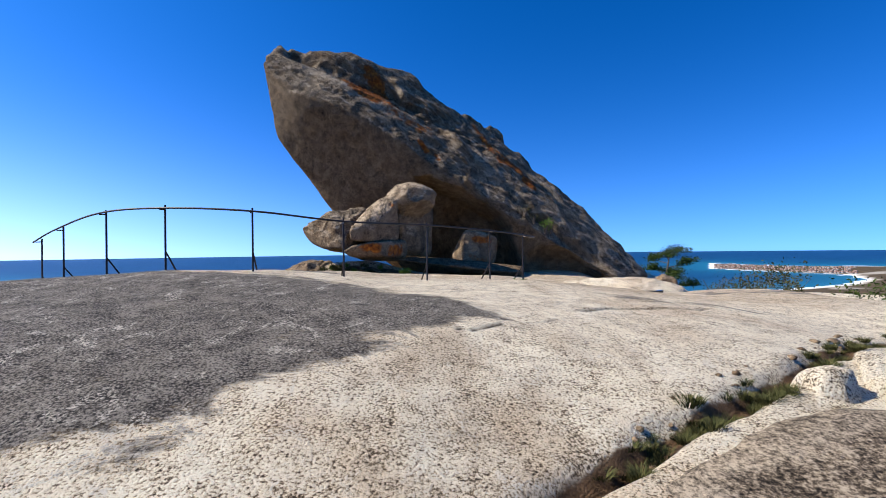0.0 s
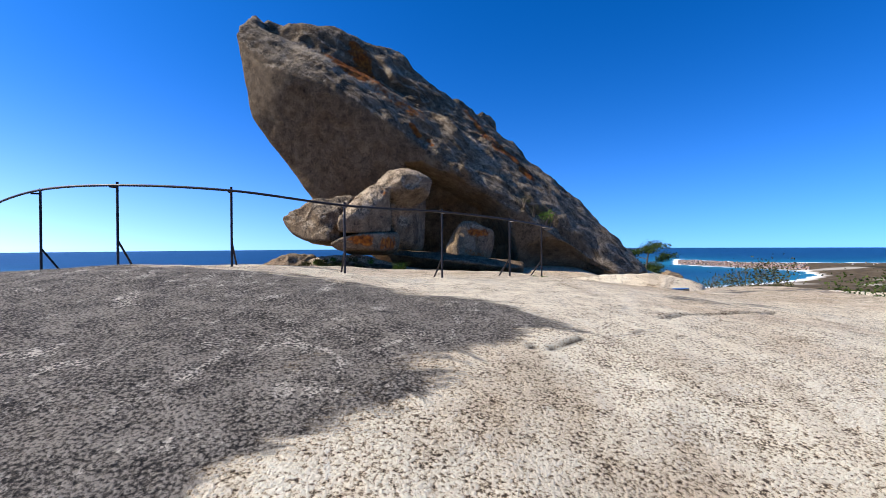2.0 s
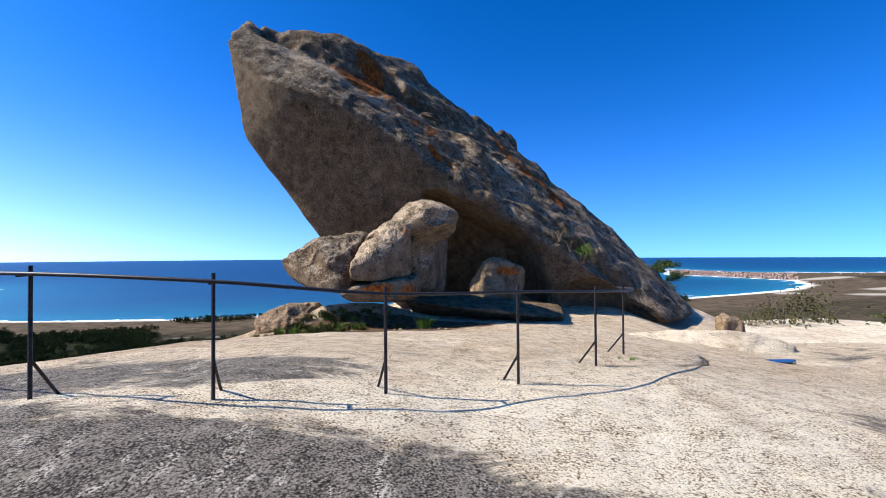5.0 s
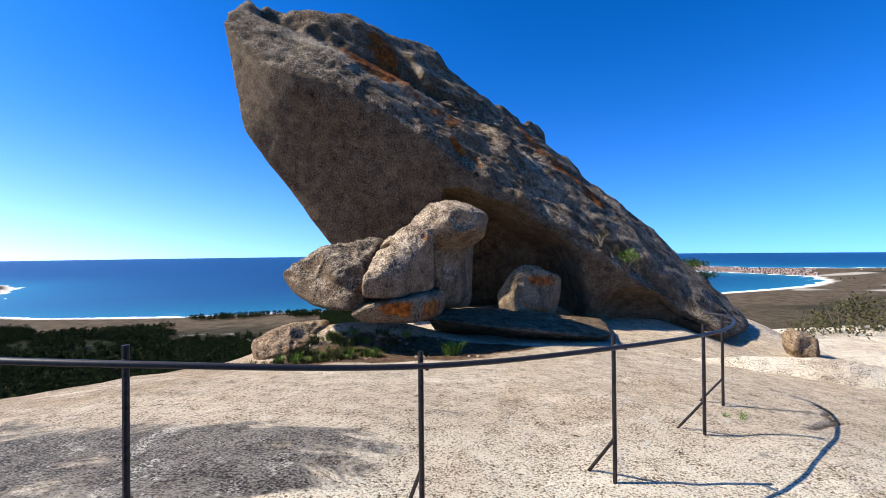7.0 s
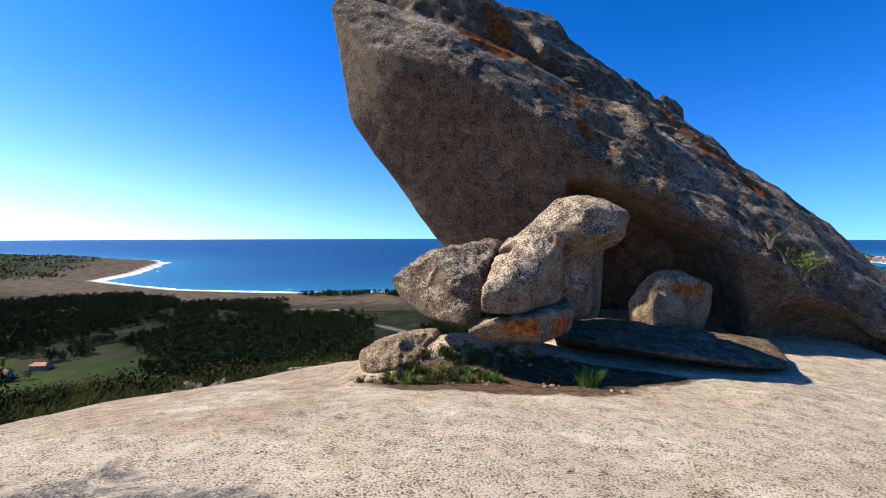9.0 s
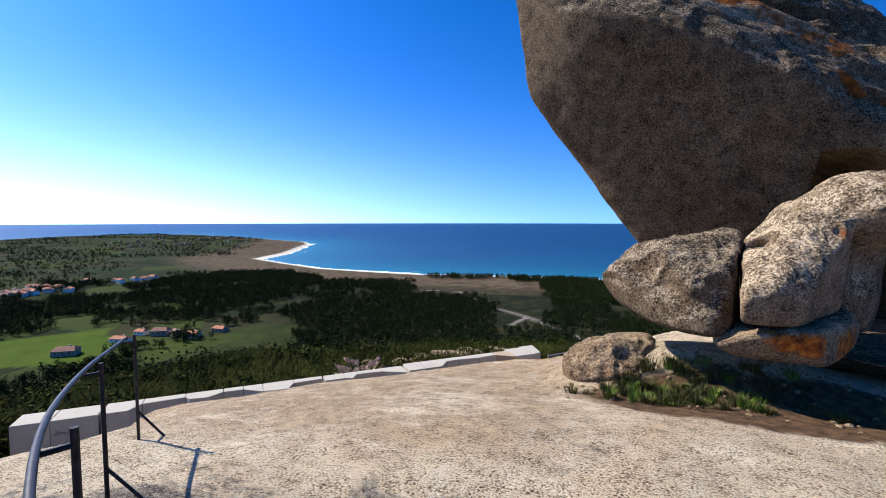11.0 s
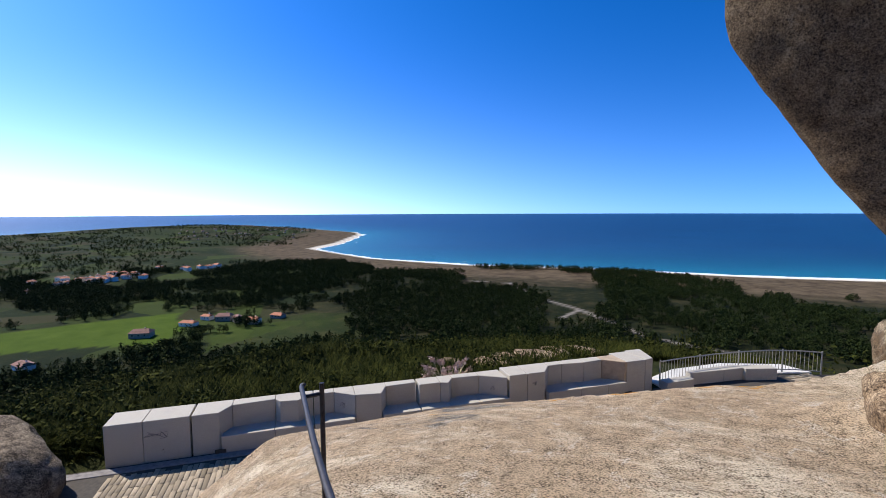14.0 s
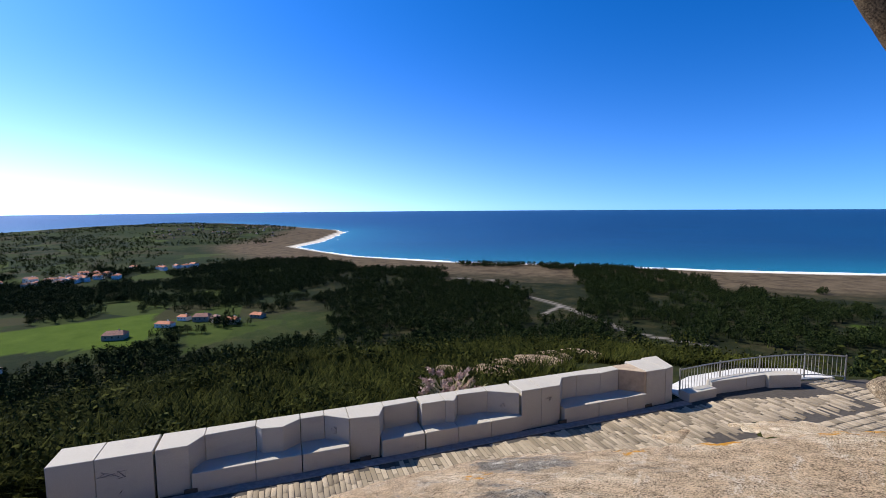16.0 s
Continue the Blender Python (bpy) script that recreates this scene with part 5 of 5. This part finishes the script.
def pine(x, y, zb, height, seed):
    thing = tagged(new("pine_tree"), "small green pine leaning behind the boulder", "tree")
    thing.location = (x, y, zb)
    rng = random.Random(seed)
    part("trunk", tube([(0, 0, -0.3), (0.1, 0, height * .4), (0.35, 0, height * .75), (0.6, 0, height)], [.16, .13, .08, .03], 8), BARK, thing)
    for i in range(9):
        h = height * (0.45 + 0.06 * i)
        a = i * 2.4
        ln = 0.28 * height * (1.25 - 0.07 * i)
        bx = 0.5 * (h / height) ** 2
        tip = (bx + ln * math.cos(a), ln * math.sin(a), h + 0.25)
        limb = part("limb", tube([(bx, 0, h), tip], [.035, .012], 5), BARK, thing)
        v, f = leaf_crown(seed + i, 800, 0.10)
        c = new("needles", mesh_from("needles", v * np.array((0.16, 0.16, 0.105)) * height + np.array(tip) - (0, 0, 0.08), f, [PINE]))
        c.parent = limb


pine(19.2, 40.0, -4.6, 6.0, 3)
bush("straggly brown bush at the edge of the rock", 13.6, 20.0, 1.3, 1.5, DRYBUSH, 51, 700, 0.045, z=-0.9)
bush("straggly brown bush at the edge of the rock", 11.6, 19.6, 0.9, 1.1, DRYBUSH, 52, 450, 0.045, z=-0.75)
bush("dry brown bush behind the granite dome", 15.4, 20.5, 1.4, 1.3, DRYBUSH, 53, 800, 0.05, z=-1.0)
bush("young green pine bush past the rock", 17.5, 17.5, 1.5, 1.4, PINE, 54, 900, 0.05, z=-1.3)
bush("young green pine bush past the rock", 20.5, 19.5, 1.8, 1.6, PINE, 55, 900, 0.05, z=-1.6)
bush("young green pine bush past the rock", 15.5, 14.2, 1.3, 1.1, PINE, 56, 800, 0.05, z=-1.2)
bush("yellow-green fern clump on the boulder", 3.42, 14.45, 0.24, 0.30, GRASS, 57, 260, 0.10, "fern", z=2.2)
for x, y, z in ((2.55, 14.22, 2.75), (2.85, 14.3, 2.5), (3.2, 14.4, 2.15)):
    bush("dark moss and weeds in the boulder's crease", x, y, 0.3, 0.2, DRYGRASS, int(z * 40), 260, 0.05, "moss", z=z)


def tuft(label, x, y, w, h, mat, seed, n=60, z=None, name="grass_tuft"):
    v, f = spray(seed, n, 0.4, 0.7, 0.022)
    ob = new(name, mesh_from(name, v * (w, w, h), f, [mat]))
    ob.location = (x, y, (ground_z(x, y) if z is None else z) - 0.01)
    return tagged(ob, label, "grass")


rngp = random.Random(77)
for i in range(90):
    x, y = rngp.gauss(-2.75, 0.55), rngp.uniform(11.25, 12.1)
    tuft("green grass tuft on the earthy mound", x, y, rngp.uniform(.10, .22), rngp.uniform(.05, .17), GRASS if i % 5 == 0 else DRYGRASS, i, 90)
tuft("bright green grass tuft by the shaded slab", -0.95, 11.35, 0.30, 0.25, GRASS, 90, 160)
for i in range(110):
    k = rngp.randrange(1, 5)
    (ax, ay), (bx, by) = CRACKS[3][k], CRACKS[3][k + 1]
    t = rngp.random()
    tuft("dry grass tuft growing in the rock crack", ax + (bx - ax) * t + rngp.uniform(-.1, .1), ay + (by - ay) * t + rngp.uniform(-.1, .1), rngp.uniform(.08, .16), rngp.uniform(.03, .09), DRYGRASS, 100 + i, 110)
rock("small_rock", "pinkish granite stone in the grassy crack", block_corners(2.55, 2.92, 3.12, 3.45, 0.35, 0.74, 0.2, 31), sharp=16, level=4, rough=0.02, rug=0.02, seed=31, aged_lit=0.0, mat=GRANITE)
rock("rock_slab", "white granite slab beside the grassy crack", [(3.05, 3.3, 0.66), (3.5, 3.9, 0.70), (4.8, 4.6, 0.66), (5.6, 3.6, 0.56), (3.6, 2.7, 0.6), (3.0, 3.3, 0.2), (3.5, 3.9, 0.2), (4.8, 4.6, 0.2), (5.6, 3.6, 0.0), (3.6, 2.7, 0.0)], sharp=30, level=5, rough=0.03, rug=0.02, seed=33, aged_lit=0.0, mat=GRANITE)
rock("rock_slab", "dark lichen-crusted granite slab with a pale rim", [(0.72, 2.1, 0.46), (1.6, 2.62, 0.62), (2.9, 2.95, 0.64), (5.0, 3.0, 0.55), (6.5, 1.0, 0.2), (5.0, -2.0, -0.5), (1.0, -1.6, -0.4), (0.55, 0.5, 0.12), (0.7, 2.1, -0.6), (2.9, 2.95, -0.6), (6.5, 1.0, -1.0), (5.0, -2.0, -1.2), (1.0, -1.6, -1.2), (0.55, 0.5, -0.8)],
     sharp=30, level=6, rough=0.03, rug=0.03, seed=32, aged_lit=0.95, mat=GREYSHADEROCK, streaks=(([(0.7, 2.0, 0.45), (1.6, 2.5, 0.62), (2.9, 2.85, 0.64)], 0.3, 0.9), ([(1.0, 1.4, 0.3), (3.0, 2.1, 0.5), (5.0, 2.3, 0.45)], 0.9, 0.42)))
for i, (ss, dd, w) in enumerate(((13.5, 6.0, 1.2), (14.8, 7.5, 0.9), (16.2, 6.8, 1.3), (18.0, 8.5, 1.1), (20.5, 9.5, 1.4), (12.2, 8.0, 0.8))):
    x, y = at_wall(ss, dd)
    z = ground_z(x, y)
    rock("outcrop", "low grey granite outcrop among the scrub", block_corners(x - w, x + w, y - w * .6, y + w * .6, z - 0.4, z + 0.42, 0.2, 60 + i), "granite outcrops below the wall", sharp=14, level=4, rough=0.08, seed=60 + i, aged_lit=0.4)


def pampas(x, y):
    thing = tagged(new("pampas_grass"), "pink-plumed pampas grass clump behind the bench wall", "grass")
    z = ground_z(x, y)
    thing.location = (x, y, z)
    v, f = spray(5, 160, 0.3, 0.9, 0.012)
    ob = new("blades", mesh_from("blades", v * (1.6, 1.6, 0.95), f, [STRAW]))
    ob.parent = thing
    rng = np.random.RandomState(6)
    for i in range(26):
        a, l = rng.uniform(0, 6.28), rng.uniform(0.3, 1.25)
        tip = np.array((l * math.cos(a), l * math.sin(a), rng.uniform(0.75, 1.2) - 0.25 * (l - 0.3)))
        stem = part("stem", tube([(0.1 * math.cos(a), 0.1 * math.sin(a), 0), tuple(tip)], 0.008, 4), STRAW, thing)
        V, F = [], []
        for j in range(60):
            c = tip + (tip * (1, 1, .35) / 1.7) * rng.uniform(-.15, .35) + rng.normal(0, 0.03, 3)
            q = rng.normal(0, 0.05, (2, 3))
            k = len(V)
            V += [c, c + q[0], c + q[1]]
            F.append((k, k + 1, k + 2))
        pl = new("plume", mesh_from("plume", V, F, [PLUME]))
        pl.parent = stem


pampas(*at_wall(10.4, 3.2))


# ---- houses in the valley ----
def house(az, r, wide, deep, tall, turn, roofmat, wallmat, label):
    x, y = polar(az, r)
    z = ground_z(x, y)
    thing = tagged(new("house"), label, "house", "houses in the valley")
    thing.matrix_world = pose(x, y, z, 0, 0, turn)
    w, d = wide / 2, deep / 2
    body = part("wall", prism([(-w, -d), (w, -d), (w, d), (-w, d)], -1, tall, 0), wallmat, thing)
    bm = bmesh.new()
    o, rise = 0.5, deep * 0.24
    v = [bm.verts.new(c) for c in ((-w - o, -d - o, tall - .1), (w + o, -d - o, tall - .1), (w + o, d + o, tall - .1), (-w - o, d + o, tall - .1), (-w * .75, 0, tall + rise), (w * .75, 0, tall + rise))]
    for q in ((0, 1, 5, 4), (2, 3, 4, 5), (1, 2, 5), (3, 0, 4), (3, 2, 1, 0)):
        bm.faces.new([v[i] for i in q])
    roof = part("roof", bm, roofmat, thing)
    part("chimney", prism([(w * .3, .2), (w * .3 + .8, .2), (w * .3 + .8, 1), (w * .3, 1)], tall, tall + rise + .9, 0.03), wallmat, roof)
    for k in range(3):
        part("window", prism([(-w * .7 + k * w * .6, -d - .04), (-w * .7 + k * w * .6 + 1.1, -d - .04), (-w * .7 + k * w * .6 + 1.1, -d + .1), (-w * .7 + k * w * .6, -d + .1)], tall * .45, tall * .45 + 1.2, 0), GLASSDARK, body)


for a, r, w, d, h, t, rm, wm, lab in (
        (-59.1, 492, 15, 8, 3.5, 20, ROOF, WHITEWALL, "long low farmhouse with a red tile roof"),
        (-55.6, 500, 14, 10, 5.0, 35, ROOFDARK, STONEWALL, "old stone farmhouse with a dark tile roof"),
        (-54.2, 488, 10, 8, 5.0, -20, ROOFDARK, STONEWALL, "gabled stone house with a dark roof"),
        (-52.6, 475, 12, 9, 4.5, 25, ROOF, WHITEWALL, "white house with a red tile roof"),
        (-49.9, 490, 13, 8, 3.5, 10, ROOF, STONEWALL, "stone barn with a red tile roof"),
        (-63.4, 470, 16, 11, 4.5, 40, ROOFDARK, STONEWALL, "large old farm building with a brown roof"),
        (-72.5, 425, 14, 9, 4, 0, ROOFDARK, WHITEWALL, "white farm shed near the meadow"),
        (-57.3, 510, 10, 7, 4, 15, ROOF, WHITEWALL, "small white house with a red tile roof")):
    house(a, r, w, d, h, t, rm, wm, lab)
rngh = random.Random(21)
for i in range(34):
    a, r = (rngh.gauss(-66.5, 1.6), rngh.gauss(895, 22)) if i < 20 else ((rngh.gauss(-58.5, 1.5), rngh.gauss(985, 25)) if i < 28 else (rngh.uniform(-75, -68), rngh.uniform(750, 1000)))
    house(a, r, rngh.uniform(9, 16), rngh.uniform(7, 10), rngh.uniform(4, 7), rngh.uniform(0, 180), ROOF if rngh.random() < .7 else ROOFDARK, WHITEWALL, "village house with pale walls and a tile roof")


def build_town():
    """The far seaside town on the spit and the hamlets on the headland."""
    rng = random.Random(8)
    V, F, M = [], [], []
    spots = [(rng.uniform(29.5, 42), None) for _ in range(560)] + [(rng.uniform(-60, -47), rng.gauss(2000, 130)) for _ in range(55)] + [(rng.uniform(43, 62), rng.uniform(2450, 2650)) for _ in range(40)]
    for az, r in spots:
        if r is None:
            lo, hi = np.interp(az, [29, 36.7, 42], [2375, 2240, 2160]), np.interp(az, [29, 36.7, 42], [2640, 2500, 2420])
            r = lo + (hi - lo) * rng.random() ** 1.5
        x, y = polar(az, r)
        if inland(np.array([x]), np.array([y]))[0] < 12:
            continue
        z = ground_z(x, y)
        far = az < 0
        w, d, h, a = rng.uniform(2, 4.5), rng.uniform(2, 3.5), rng.uniform(1.5, 3.0 if far else 4), rng.uniform(0, 3.1)
        k = len(V)
        for zz, g in ((z - 3, 1), (z + h, 1), (z + h + 2.5, 0.25)):
            for p, q in ((-1, -1), (1, -1), (1, 1), (-1, 1)):
                px, py = p * w, q * d * g
                V.append((x + px * math.cos(a) - py * math.sin(a), y + px * math.sin(a) + py * math.cos(a), zz))
        for base, m in ((0, 0), (4, 1)):
            for e in range(4):
                F.append((k + base + e, k + base + (e + 1) % 4, k + base + 4 + (e + 1) % 4, k + base + 4 + e))
                M.append(m)
        F.append((k + 8, k + 9, k + 10, k + 11))
        M.append(1)
    tagged(new("distant_town", mesh_from("distant_town", V, F, [TOWNWALL, TOWNROOF], index=M)), "far white seaside town with red roofs on a spit", "town", kind="stuff")


build_town()


def build_puddle():
    pts = [(4.1 + 0.36 * math.cos(a) * (1 + .2 * math.sin(3 * a)), 9.35 + 0.13 * math.sin(a) * (1 + .25 * math.cos(2 * a))) for a in (i * math.pi / 14 for i in range(28))]
    z = max(ground_z(x, y) for x, y in pts[::3]) - 0.03
    tagged(part("puddle", prism(pts, z - 0.12, z, 0), POOL), "shallow dark rain puddle in the granite", "puddle")


build_puddle()


# ---- pebbles and last tufts ----
def build_pebbles():
    rng = np.random.RandomState(4)
    protos = []
    for i in range(3):
        b = bmesh.new()
        bmesh.ops.create_icosphere(b, subdivisions=1, radius=1)
        v = np.array([q.co for q in b.verts]) * rng.uniform(0.7, 1.2, (len(b.verts), 1)) * (1, 1, 0.6)
        protos.append((v, np.array([[q.index for q in f.verts] for f in b.faces])))
        b.free()
    x = np.concatenate([rng.uniform(-4.2, -0.5, 110), rng.uniform(0.8, 4.5, 30)])
    y = np.concatenate([rng.uniform(11.1, 12.4, 110), 2.35 + (x[110:] - 0.8) * 0.72 + rng.uniform(-0.15, 0.15, 30)])
    z = ground_parts(x, y)[0]
    places = [(a, b, c, rng.uniform(0, 6.28), w, w, rng.randint(3)) for a, b, c, w in zip(x, y, z, rng.uniform(0.012, 0.05, len(x)))]
    v, f = merge(protos, places)
    me = mesh_from("pebbles", v, f, [LITROCK], dict(lichen=np.zeros(len(v)), streak=np.zeros(len(v)), aged_lit=np.zeros(len(v))))
    tagged(new("pebbles", me), "loose granite crumbs on the bare earth", "pebbles", kind="stuff")


build_pebbles()
for i, (x, y) in enumerate(((1.3, 8.35), (1.5, 8.42), (1.42, 8.3), (-2.1, 11.35), (-2.5, 11.5), (-3.3, 11.6))):
    tuft("small green grass tuft in a rock hollow", x, y, 0.07 if i < 3 else 0.12, 0.045 if i < 3 else 0.18, GRASS, 300 + i, 60)
